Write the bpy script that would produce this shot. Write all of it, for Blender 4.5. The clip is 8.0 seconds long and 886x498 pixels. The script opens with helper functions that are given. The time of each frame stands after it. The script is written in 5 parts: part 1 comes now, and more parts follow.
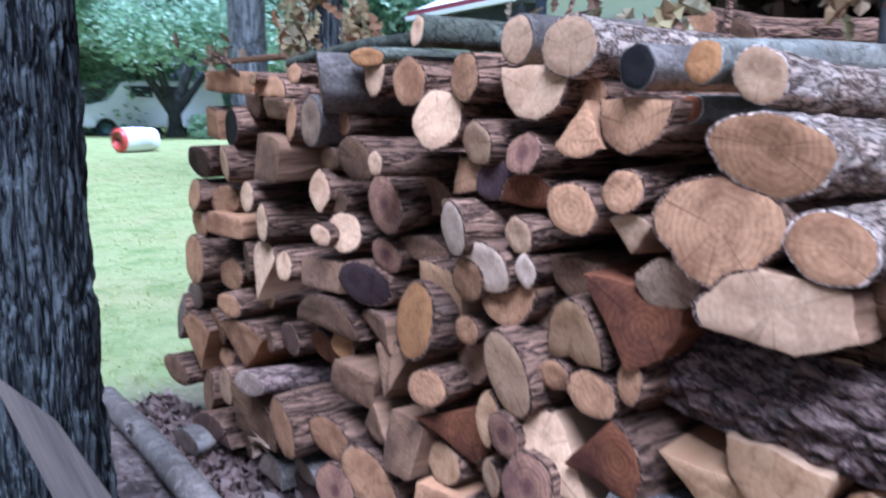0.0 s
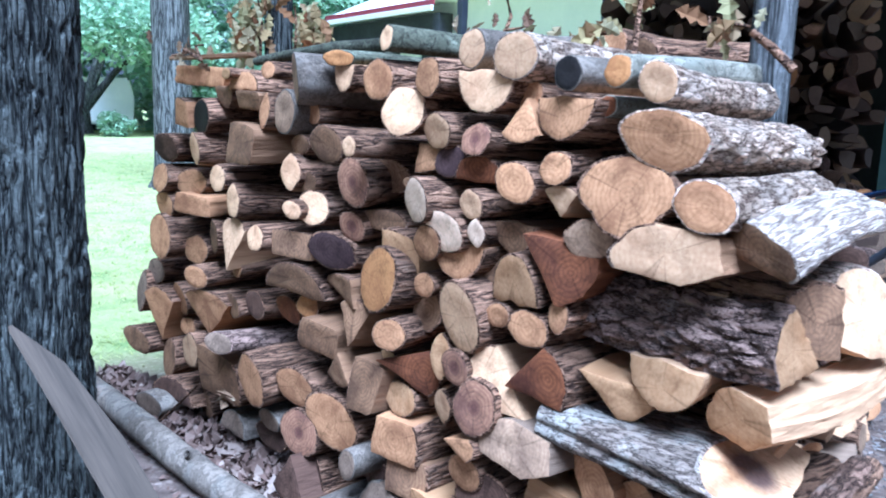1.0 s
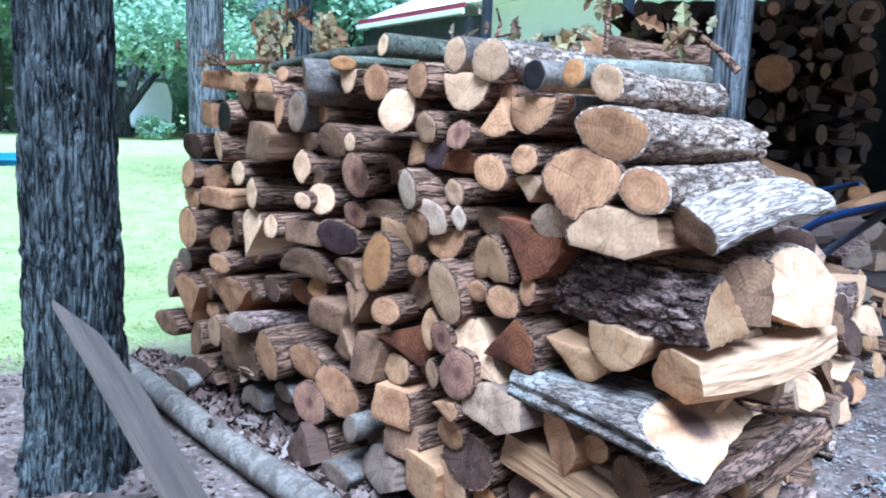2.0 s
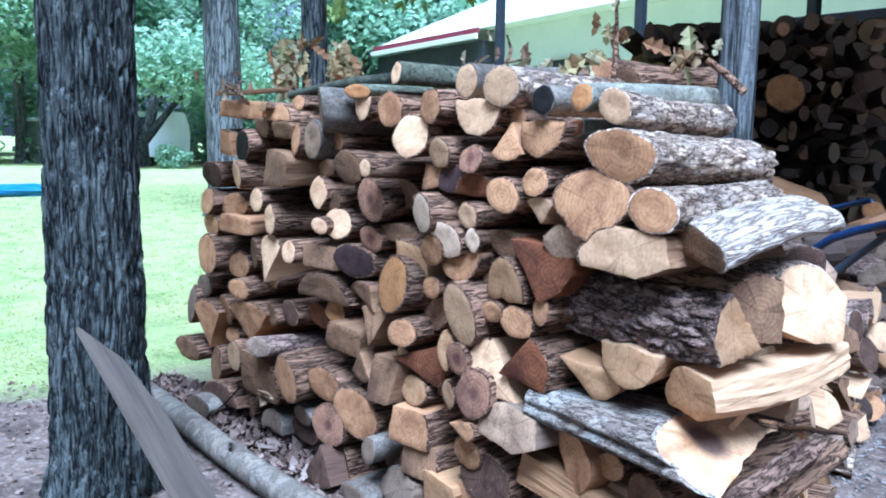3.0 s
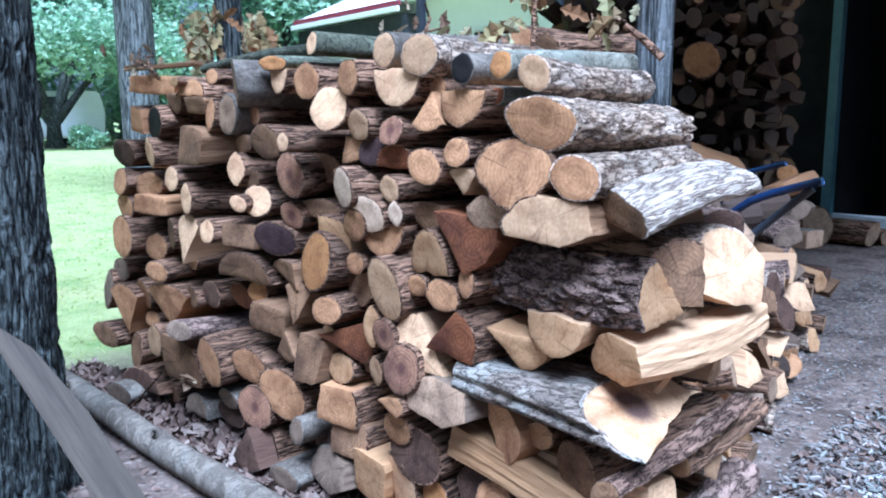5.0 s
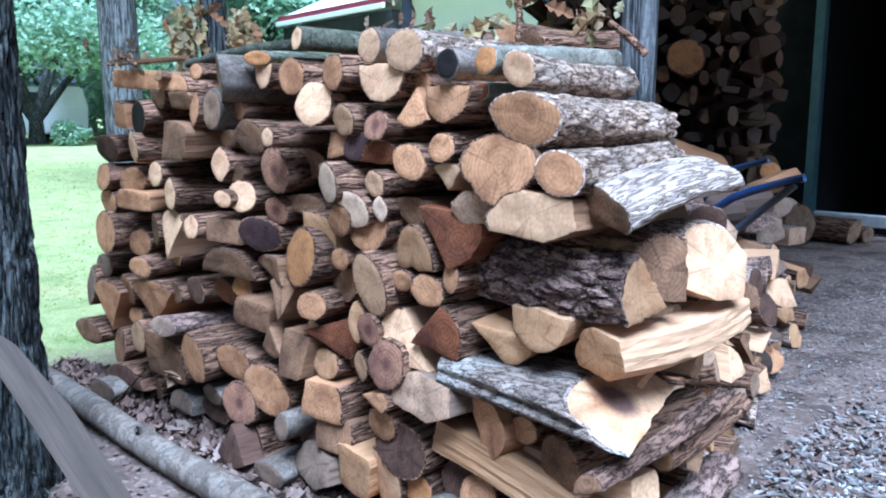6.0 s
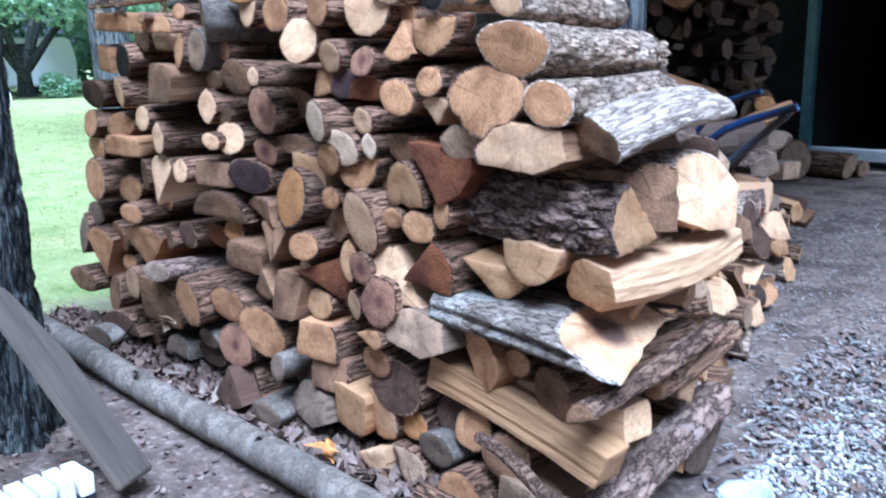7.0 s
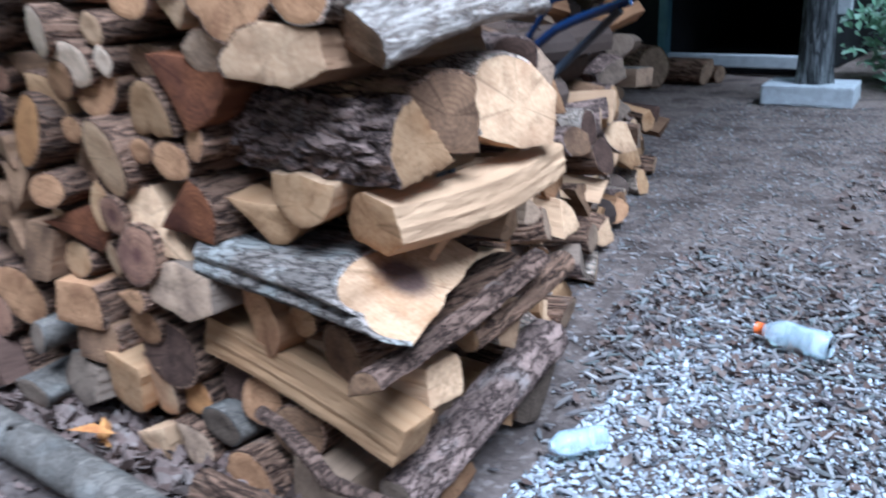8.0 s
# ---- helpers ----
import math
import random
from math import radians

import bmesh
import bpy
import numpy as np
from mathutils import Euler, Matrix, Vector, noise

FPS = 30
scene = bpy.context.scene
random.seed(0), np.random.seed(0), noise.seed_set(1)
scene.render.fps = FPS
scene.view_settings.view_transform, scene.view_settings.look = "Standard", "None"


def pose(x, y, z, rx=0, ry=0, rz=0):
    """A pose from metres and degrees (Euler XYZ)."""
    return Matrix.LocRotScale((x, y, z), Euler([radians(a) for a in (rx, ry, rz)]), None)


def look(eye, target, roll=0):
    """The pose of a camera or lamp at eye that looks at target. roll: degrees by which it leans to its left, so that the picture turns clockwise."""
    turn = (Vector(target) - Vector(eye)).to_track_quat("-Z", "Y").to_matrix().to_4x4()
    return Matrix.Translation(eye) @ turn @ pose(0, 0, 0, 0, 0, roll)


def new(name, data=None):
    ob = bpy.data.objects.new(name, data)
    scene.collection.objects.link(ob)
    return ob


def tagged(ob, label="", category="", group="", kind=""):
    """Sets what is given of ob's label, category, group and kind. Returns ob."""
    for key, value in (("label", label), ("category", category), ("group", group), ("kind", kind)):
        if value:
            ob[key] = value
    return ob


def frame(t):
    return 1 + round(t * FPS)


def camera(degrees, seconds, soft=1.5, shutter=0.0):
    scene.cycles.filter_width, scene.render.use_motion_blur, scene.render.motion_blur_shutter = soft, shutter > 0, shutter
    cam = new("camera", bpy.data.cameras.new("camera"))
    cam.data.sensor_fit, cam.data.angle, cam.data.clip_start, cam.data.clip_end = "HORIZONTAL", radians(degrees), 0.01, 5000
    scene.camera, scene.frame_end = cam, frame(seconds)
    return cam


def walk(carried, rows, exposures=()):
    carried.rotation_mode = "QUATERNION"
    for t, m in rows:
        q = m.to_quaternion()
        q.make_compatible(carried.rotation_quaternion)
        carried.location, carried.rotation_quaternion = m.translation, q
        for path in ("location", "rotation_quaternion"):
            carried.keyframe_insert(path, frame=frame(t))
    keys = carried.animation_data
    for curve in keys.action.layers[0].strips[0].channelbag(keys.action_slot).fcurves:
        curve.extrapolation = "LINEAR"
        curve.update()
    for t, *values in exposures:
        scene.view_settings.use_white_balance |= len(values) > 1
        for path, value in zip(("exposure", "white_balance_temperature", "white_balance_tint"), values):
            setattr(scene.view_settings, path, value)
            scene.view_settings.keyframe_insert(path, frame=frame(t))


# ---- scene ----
cam = camera(55.0, 8.0, soft=2.0, shutter=0.4)
PATH = [
    (0, (0.92, -0.963, 1.058), (-0.661, 0.215, 0.724), 0.4),
    (0.5, (1.018, -1.162, 1.015), (-0.433, 0.164, 0.647), 2.3),
    (1, (1.122, -1.25, 1.03), (-0.329, 0.091, 0.717), 2.3),
    (1.5, (1.28, -1.291, 1.024), (-0.203, 0.008, 0.688), 2.6),
    (3, (1.387, -1.335, 1.027), (-0.15, -0.082, 0.771), 1.0),
    (3.5, (1.373, -1.315, 1.018), (-0.122, -0.02, 0.717), 0.7),
    (4, (1.372, -1.3, 1.021), (-0.05, 0.071, 0.709), -0.1),
    (4.5, (1.37, -1.302, 1.021), (-0.059, 0.062, 0.709), -0.2),
    (6, (1.375, -1.306, 1.016), (-0.021, 0.09, 0.696), 0.1),
    (6.5, (1.374, -1.304, 1.013), (-0.036, 0.072, 0.668), -0.1),
    (7, (1.382, -1.294, 0.993), (0.007, 0.089, 0.549), -1.1),
    (7.5, (1.405, -1.198, 0.972), (0.11, 0.245, 0.48), -3.2),
    (8, (1.32, -0.935, 0.933), (0.177, 0.581, 0.305), -2.3),
]
walk(cam, [(t, look(eye, target, roll)) for t, eye, target, roll in PATH], exposures=[(0.0, 1.1, 4240, 21), (0.5, 1.73, 4220, 17), (1.0, 1.68, 4120, 10), (1.5, 1.63, 4070, 6), (6.5, 1.44, 4190, 9), (7.2, 1.44, 4190, 9), (7.5, 1.42, 4250, 6), (8.0, 0.97, 4240, 6)])

# ---- world and light: a bright, thinly clouded sky over open ground ----
world = bpy.data.worlds.new("sky")
scene.world = world
world.use_nodes = True
wn = world.node_tree
sky = wn.nodes.new("ShaderNodeTexSky")
sky.sky_type, sky.sun_disc = "NISHITA", False
sky.sun_elevation, sky.sun_rotation = radians(60), radians(126)
sky.air_density, sky.dust_density, sky.ozone_density = 1.0, 3.0, 2.0
veil = wn.nodes.new("ShaderNodeHueSaturation")
veil.inputs["Saturation"].default_value = 0.24
wn.links.new(sky.outputs[0], veil.inputs["Color"])
wn.links.new(veil.outputs[0], wn.nodes["Background"].inputs[0])
wn.nodes["Background"].inputs[1].default_value = 0.03
sun = new("sun", bpy.data.lights.new("sun", "SUN"))
sun.data.energy, sun.data.angle, sun.data.color = 5.0, radians(34), (1.0, 0.96, 0.9)
sun.matrix_world = look((4.0, -2.9, 8.6), (0, 0, 0))


# ---- materials ----
def nodes(name, rough=0.85, metal=0.0):
    m = bpy.data.materials.new(name)
    m.use_nodes = True
    b = m.node_tree.nodes["Principled BSDF"]
    b.inputs["Roughness"].default_value, b.inputs["Metallic"].default_value = rough, metal
    b.inputs["Specular IOR Level"].default_value = 0.5 if rough < 0.7 else 0.12
    return m, m.node_tree, b


def node(nt, kind, ins=None, **props):
    n = nt.nodes.new("ShaderNode" + kind)
    if "operation" in props:
        n.operation = props["operation"]
    if "feature" in props:
        n.feature = props["feature"]
    if "noise_dimensions" in props:
        n.noise_dimensions = props["noise_dimensions"]
    if "wave_type" in props:
        n.wave_type, n.rings_direction = props["wave_type"], props["rings_direction"]
    for k, v in (ins or {}).items():
        if isinstance(v, bpy.types.NodeSocket):
            nt.links.new(v, n.inputs[k])
        else:
            n.inputs[k].default_value = v
    return n


def ramp(nt, fac, *stops):
    r = nt.nodes.new("ShaderNodeValToRGB")
    while len(r.color_ramp.elements) < len(stops):
        r.color_ramp.elements.new(0.5)
    for e, (p, c) in zip(r.color_ramp.elements, stops):
        e.position, e.color = p, (*c, 1) if len(c) == 3 else c
    nt.links.new(fac, r.inputs[0])
    return r.outputs[0]


def grey(v):
    return (v, v, v)


def mixed(nt, fac, a, b, how="MIX"):
    n = nt.nodes.new("ShaderNodeMix")
    n.data_type, n.blend_type = "RGBA", how
    for i, v in ((0, fac), (6, a), (7, b)):
        if isinstance(v, bpy.types.NodeSocket):
            nt.links.new(v, n.inputs[i])
        elif i == 0:
            n.inputs[0].default_value = v
        else:
            n.inputs[i].default_value = (*v, 1)
    return n.outputs[2]


def coords(nt, scale=(1, 1, 1), which="Object", spin=(0, 0, 0)):
    tc = node(nt, "TexCoord")
    return node(nt, "Mapping", {"Vector": tc.outputs[which], "Scale": scale, "Rotation": spin}).outputs[0]


def shifted(nt, vec):
    """Moves the pattern by a random step for each object."""
    oi = node(nt, "ObjectInfo")
    k = node(nt, "Math", {0: oi.outputs["Random"], 1: 37.0}, operation="MULTIPLY")
    return node(nt, "VectorMath", {0: vec, 1: k.outputs[0]}, operation="ADD").outputs[0], oi.outputs["Random"]


def varied(nt, col, rnd, low=0.72, high=1.25):
    m = node(nt, "MapRange", {0: rnd, 3: low, 4: high})
    return node(nt, "HueSaturation", {"Color": col, "Value": m.outputs[0]}).outputs[0]


def bumped(nt, b, height, strength=0.6, dist=0.01):
    n = node(nt, "Bump", {"Height": height, "Strength": strength, "Distance": dist})
    nt.links.new(n.outputs[0], b.inputs["Normal"])


def bark_material(name, furrow, ridge, tint, scale=30.0, stretch=0.22, axis=1, deep=0.9, tint_at=0.62, gap=0.3, warped=2.6, ridged=False):
    """Meandering furrows between plates, drawn out along the stem."""
    m, nt, b = nodes(name, 0.9)
    st = [1.0, 1.0, 1.0]
    st[axis] = stretch
    v, rnd = shifted(nt, coords(nt, tuple(st)))
    vf, _ = shifted(nt, coords(nt))
    fine = node(nt, "TexNoise", {"Vector": vf, "Scale": scale * 4.0, "Detail": 6.0, "Roughness": 0.7})
    big = node(nt, "TexNoise", {"Vector": vf, "Scale": 9.0, "Detail": 5.0, "Roughness": 0.65})

    warp = node(nt, "TexNoise", {"Vector": v, "Scale": scale * 1.1, "Detail": 5.0, "Roughness": 0.75})
    off = node(nt, "VectorMath", {0: warp.outputs["Color"], 1: (0.5, 0.5, 0.5)}, operation="SUBTRACT")
    off = node(nt, "VectorMath", {0: off.outputs[0], 1: (warped / scale,) * 3}, operation="MULTIPLY")
    vw = node(nt, "VectorMath", {0: v, 1: off.outputs[0]}, operation="ADD").outputs[0]
    edge = node(nt, "TexVoronoi", {"Vector": vw, "Scale": scale}, feature="DISTANCE_TO_EDGE")
    cell = node(nt, "TexVoronoi", {"Vector": vw, "Scale": scale}, feature="F1")
    plate = node(nt, "MapRange", {0: edge.outputs["Distance"], 1: 0.01, 2: gap}).outputs[0]

    def lines(sc, wide):
        n = node(nt, "TexNoise", {"Vector": v, "Scale": sc, "Detail": 3.0, "Roughness": 0.6, "Distortion": 0.4})
        d = node(nt, "Math", {0: n.outputs[0], 1: 0.5}, operation="SUBTRACT")
        k = node(nt, "Math", {0: d.outputs[0]}, operation="ABSOLUTE")
        return node(nt, "MapRange", {0: k.outputs[0], 1: 0.0, 2: wide, 3: 0.0 if sc == scale else 0.35}).outputs[0]

    if ridged:
        plate = lines(scale, gap * 0.3)
    h = node(nt, "Math", {0: plate, 1: lines(scale * 1.7, 0.05)}, operation="MULTIPLY").outputs[0]
    h = node(nt, "Math", {0: h, 1: node(nt, "MapRange", {0: fine.outputs[0], 1: 0.3, 2: 0.7, 3: 0.5, 4: 1.0}).outputs[0]}, operation="MULTIPLY").outputs[0]
    shade = node(nt, "SeparateColor", {0: cell.outputs["Color"]}).outputs[0]
    c = ramp(nt, h, (0.03, furrow), (0.4, ridge), (0.9, tuple(min(1, x * 1.45) for x in ridge)))
    spots = ramp(nt, big.outputs[0], (tint_at, grey(0)), (tint_at + 0.1, grey(0.9)))
    spots = node(nt, "Math", {0: spots, 1: node(nt, "MapRange", {0: h, 1: 0.05, 2: 0.3}).outputs[0]}, operation="MULTIPLY").outputs[0]
    c = mixed(nt, spots, c, mixed(nt, fine.outputs[0], tuple(x * 0.45 for x in tint), tuple(x * 1.2 for x in tint)))
    c = varied(nt, c, shade, 0.7, 1.3)
    nt.links.new(varied(nt, c, rnd), b.inputs["Base Color"])
    bumped(nt, b, h, deep, 0.012)
    return m


BARK = {
    "bark": bark_material("bark_brown", (0.0273, 0.0144, 0.00888), (0.264, 0.149, 0.0855), (0.383, 0.256, 0.171), 46.0, 0.13, 1, 1.0, 0.6, 0.36, ridged=True),
    "dark": bark_material("bark_dark_oak", (0.045, 0.0277, 0.0209), (0.258, 0.168, 0.124), (0.424, 0.324, 0.258), 42.0, 0.4, 1, 0.9, 0.58, 0.16),
    "pale": bark_material("bark_pale_flaky", (0.0958, 0.0547, 0.0344), (0.734, 0.517, 0.355), (1.15, 0.89, 0.662), 58.0, 0.3, 1, 1.0, 0.47, 0.2),
    "lichen": bark_material("bark_lichen_white", (0.0781, 0.0553, 0.0412), (0.368, 0.286, 0.218), (0.737, 0.653, 0.532), 46.0, 0.3, 1, 0.8, 0.5, 0.14),
    "birch": bark_material("bark_grey_smooth", (0.103, 0.0927, 0.066), (0.189, 0.17, 0.125), (0.343, 0.324, 0.244), 26.0, 0.8, 1, 0.2, 0.5, 0.06),
    "moss": bark_material("bark_mossy", (0.0215, 0.0201, 0.0132), (0.0644, 0.0633, 0.0409), (0.205, 0.208, 0.145), 34.0, 0.7, 1, 0.3, 0.54, 0.1),
    "red": bark_material("bark_reddish", (0.0412, 0.0222, 0.0143), (0.308, 0.185, 0.122), (0.452, 0.324, 0.238), 60.0, 0.22, 1, 1.0, 0.58, 0.2),
    "limb": bark_material("bark_limb_grey", (0.0639, 0.0503, 0.0368), (0.107, 0.0862, 0.0657), (0.175, 0.149, 0.118), 34.0, 0.6, 1, 0.25, 0.52, 0.06),
    "stripped": bark_material("bark_stripped_fibres", (0.13, 0.09, 0.065), (0.44, 0.355, 0.275), (0.27, 0.155, 0.09), 80.0, 0.09, 1, 0.6, 0.57, 0.34, ridged=True),
    "split": None,
}
TRUNK_BARK = bark_material("bark_trunk", (0.004, 0.004, 0.004), (0.1, 0.104, 0.093), (0.32, 0.33, 0.29), 34.0, 0.12, 2, 1.0, 0.71, 0.5, ridged=True)
TRUNK_FAR = bark_material("bark_trunk_far", (0.02, 0.02, 0.019), (0.13, 0.128, 0.12), (0.22, 0.22, 0.21), 22.0, 0.1, 2, 0.9, 0.62, 0.4, ridged=True)


def end_material(name, base, dark, rings=0.35, heart=None, wide=0.036):
    """Sawn end grain: rings round the pith, cracks, stains and saw marks."""
    m, nt, b = nodes(name, 0.8)
    v, rnd = shifted(nt, coords(nt))
    plain = coords(nt)
    wave = node(nt, "TexWave", {"Vector": plain, "Scale": 34.0, "Distortion": 4.5, "Detail": 4.0, "Detail Scale": 1.6},
                wave_type="RINGS", rings_direction="Y")
    big = node(nt, "TexNoise", {"Vector": v, "Scale": 11.0, "Detail": 4.0, "Roughness": 0.6})
    fine = node(nt, "TexNoise", {"Vector": v, "Scale": 130.0, "Detail": 4.0})
    c = mixed(nt, ramp(nt, wave.outputs[0], (0.3, grey(0)), (0.95, grey(rings * 0.75))), base, dark)
    c = mixed(nt, ramp(nt, big.outputs[0], (0.45, grey(0)), (0.68, grey(0.9))), c, dark)
    blot = node(nt, "TexNoise", {"Vector": v, "Scale": 24.0, "Detail": 6.0, "Roughness": 0.75})
    c = mixed(nt, ramp(nt, blot.outputs[0], (0.52, grey(0)), (0.68, grey(0.6))), c, tuple(x * 0.55 for x in dark))
    sep = node(nt, "SeparateXYZ", {0: plain})
    rad = node(nt, "VectorMath", {0: plain}, operation="LENGTH")
    if heart:
        soft = node(nt, "Math", {0: rad.outputs["Value"], 1: node(nt, "Math", {0: big.outputs[0], 1: 0.03}, operation="MULTIPLY").outputs[0]}, operation="ADD")
        c = mixed(nt, ramp(nt, soft.outputs[0], (wide * 0.75, grey(0.9)), (wide * 1.25, grey(0))), c, heart)
    ang = node(nt, "Math", {0: sep.outputs[0], 1: sep.outputs[2]}, operation="ARCTAN2")
    turn = node(nt, "Math", {0: ang.outputs[0], 1: node(nt, "Math", {0: rnd, 1: 50.0}, operation="MULTIPLY").outputs[0]}, operation="ADD")
    crack = node(nt, "TexNoise", {"W": turn.outputs[0], "Scale": 0.55, "Detail": 0.0}, noise_dimensions="1D")
    line = ramp(nt, crack.outputs[0], (0.488, grey(0)), (0.5, grey(1)), (0.512, grey(0)))
    c = mixed(nt, node(nt, "Math", {0: line, 1: 0.55}, operation="MULTIPLY").outputs[0], c, tuple(x * 0.35 for x in dark))
    along = node(nt, "VectorRotate", {"Vector": plain, "Axis": (0, 1, 0), "Angle": node(nt, "Math", {0: rnd, 1: 40.0}, operation="MULTIPLY").outputs[0]})
    torn = node(nt, "TexNoise", {"Vector": node(nt, "Mapping", {"Vector": along.outputs[0], "Scale": (1, 1, 0.14)}).outputs[0], "Scale": 75.0, "Detail": 5.0, "Roughness": 0.7})
    c = mixed(nt, ramp(nt, torn.outputs[0], (0.5, grey(0)), (0.75, grey(0.35))), c, tuple(x * 0.6 for x in dark))
    c = mixed(nt, 0.7, c, mixed(nt, fine.outputs[0], grey(0.2), grey(0.85)), "SOFT_LIGHT")
    nt.links.new(varied(nt, c, rnd, 0.78, 1.22), b.inputs["Base Color"])
    saw = node(nt, "TexNoise", {"Vector": coords(nt, (25, 25, 130), spin=(0, 0.6, 0)), "Scale": 1.0, "Detail": 4.0})
    bumped(nt, b, node(nt, "Math", {0: saw.outputs[0], 1: torn.outputs[0]}, operation="ADD").outputs[0], 0.16, 0.003)
    return m


def split_material(name, base, dark):
    """Riven wood: grain along the log, with weather stains."""
    m, nt, b = nodes(name, 0.75)
    v, rnd = shifted(nt, coords(nt, (1, 0.06, 1)))
    v2, _ = shifted(nt, coords(nt, (1, 0.4, 1)))
    g = node(nt, "TexNoise", {"Vector": v, "Scale": 70.0, "Detail": 6.0, "Roughness": 0.65, "Distortion": 0.3})
    big = node(nt, "TexNoise", {"Vector": v2, "Scale": 9.0, "Detail": 4.0})
    c = mixed(nt, ramp(nt, g.outputs[0], (0.38, grey(0.42)), (0.62, grey(0))), base, dark)
    c = mixed(nt, ramp(nt, big.outputs[0], (0.5, grey(0)), (0.75, grey(0.65))), c, dark)
    nt.links.new(varied(nt, c, rnd, 0.8, 1.15), b.inputs["Base Color"])
    bumped(nt, b, g.outputs[0], 0.8, 0.008)
    return m


TONES = {
    "fresh": ((0.403, 0.233, 0.108), (0.282, 0.14, 0.0552), 0.3, None),
    "stained": ((0.444, 0.274, 0.144), (0.302, 0.151, 0.0624), 0.2, (0.0571, 0.032, 0.0288), 0.062),
    "tan": ((0.39, 0.204, 0.0912), (0.188, 0.0873, 0.0384), 0.45, None),
    "cream": ((0.54, 0.335, 0.175), (0.37, 0.21, 0.105), 0.25, None),
    "white": ((0.64, 0.45, 0.29), (0.45, 0.31, 0.195), 0.2, None),
    "bleached": ((0.34, 0.275, 0.215), (0.15, 0.11, 0.085), 0.2, None),
    "orange": ((0.39, 0.186, 0.0624), (0.235, 0.0989, 0.0336), 0.35, None),
    "brown": ((0.21, 0.116, 0.057), (0.0804, 0.0436, 0.0238), 0.5, None),
    "red": ((0.168, 0.0611, 0.023), (0.0504, 0.0175, 0.0096), 0.5, None),
    "ring": ((0.282, 0.145, 0.0792), (0.121, 0.0582, 0.0384), 0.6, (0.0806, 0.0349, 0.0264), 0.03),
    "grey": ((0.181, 0.124, 0.081), (0.081, 0.0545, 0.036), 0.4, None),
    "greytan": ((0.349, 0.224, 0.13), (0.168, 0.105, 0.0648), 0.4, None),
    "purple": ((0.0645, 0.0373, 0.0326), (0.0269, 0.014, 0.013), 0.5, None),
    "dark": ((0.0941, 0.0524, 0.0336), (0.0336, 0.0186, 0.013), 0.5, None),
    # Wood colour lowered to imitate the shade on the carport stack.
    "roof_shade": ((0.0571, 0.032, 0.0163), (0.0202, 0.0116, 0.00672), 0.3, None),
    "black": ((0.0148, 0.0116, 0.0096), (0.00672, 0.00582, 0.0048), 0.3, None),
}
END = {k: end_material("cut_wood_" + k, *v) for k, v in TONES.items()}
SPLIT = {k: split_material("split_wood_" + k, v[0], v[1]) for k, v in TONES.items()}


def plain_material(name, a, b_, scale=12.0, rough=0.8, metal=0.0, bump=0.3, dist=0.004, stretch=(1, 1, 1)):
    m, nt, b = nodes(name, rough, metal)
    v, rnd = shifted(nt, coords(nt, stretch))
    n1 = node(nt, "TexNoise", {"Vector": v, "Scale": scale, "Detail": 5.0, "Roughness": 0.65})
    n2 = node(nt, "TexNoise", {"Vector": v, "Scale": scale * 9, "Detail": 3.0})
    c = mixed(nt, ramp(nt, n1.outputs[0], (0.35, grey(0)), (0.68, grey(1))), a, b_)
    c = mixed(nt, 0.35, c, mixed(nt, n2.outputs[0], grey(0.2), grey(0.85)), "SOFT_LIGHT")
    nt.links.new(varied(nt, c, rnd, 0.85, 1.12), b.inputs["Base Color"])
    bumped(nt, b, n2.outputs[0], bump, dist)
    return m


def island_material(name, *cols, rough=0.85, through_light=0.0):
    """For loose stuff in one mesh: each piece takes its own tint."""
    m, nt, b = nodes(name, rough)
    g = node(nt, "NewGeometry")
    n = len(cols) - 1
    c = ramp(nt, g.outputs["Random Per Island"], *[(i / n, k) for i, k in enumerate(cols)])
    f = node(nt, "TexNoise", {"Vector": coords(nt), "Scale": 60.0, "Detail": 3.0})
    c = mixed(nt, 0.4, c, mixed(nt, f.outputs[0], grey(0.2), grey(0.85)), "SOFT_LIGHT")
    nt.links.new(c, b.inputs["Base Color"])
    if through_light:
        t = node(nt, "BsdfTranslucent", {"Color": c})
        mx = node(nt, "MixShader", {0: through_light, 1: b.outputs[0], 2: t.outputs[0]})
        nt.links.new(mx.outputs[0], nt.nodes["Material Output"].inputs[0])
    return m


LEAF = island_material("leaves_green", (0.224, 0.347, 0.202), (0.37, 0.504, 0.325), (0.515, 0.616, 0.47), through_light=0.5)
LEAF_YELLOW = island_material("leaves_turning", (0.22, 0.3, 0.08), (0.36, 0.4, 0.13), through_light=0.35)
LITTER = island_material("leaf_litter", (0.0672, 0.0418, 0.0304), (0.122, 0.078, 0.0582), (0.184, 0.131, 0.101), (0.0855, 0.0503, 0.0353), (0.219, 0.168, 0.131))
DRY_LEAF = island_material("dry_leaves", (0.225, 0.161, 0.09), (0.128, 0.0713, 0.0413), (0.315, 0.247, 0.15), through_light=0.25)
CHIPS = island_material("wood_chips", (0.0938, 0.075, 0.0656), (0.225, 0.188, 0.16), (0.0562, 0.0422, 0.0375), (0.338, 0.29, 0.254), (0.15, 0.15, 0.131), (0.0844, 0.0656, 0.0562))
STONES = island_material("pale_gravel", (0.143, 0.13, 0.122), (0.386, 0.379, 0.379), (0.235, 0.218, 0.202), (0.504, 0.504, 0.504), (0.336, 0.319, 0.302), (0.605, 0.605, 0.605), rough=0.75)
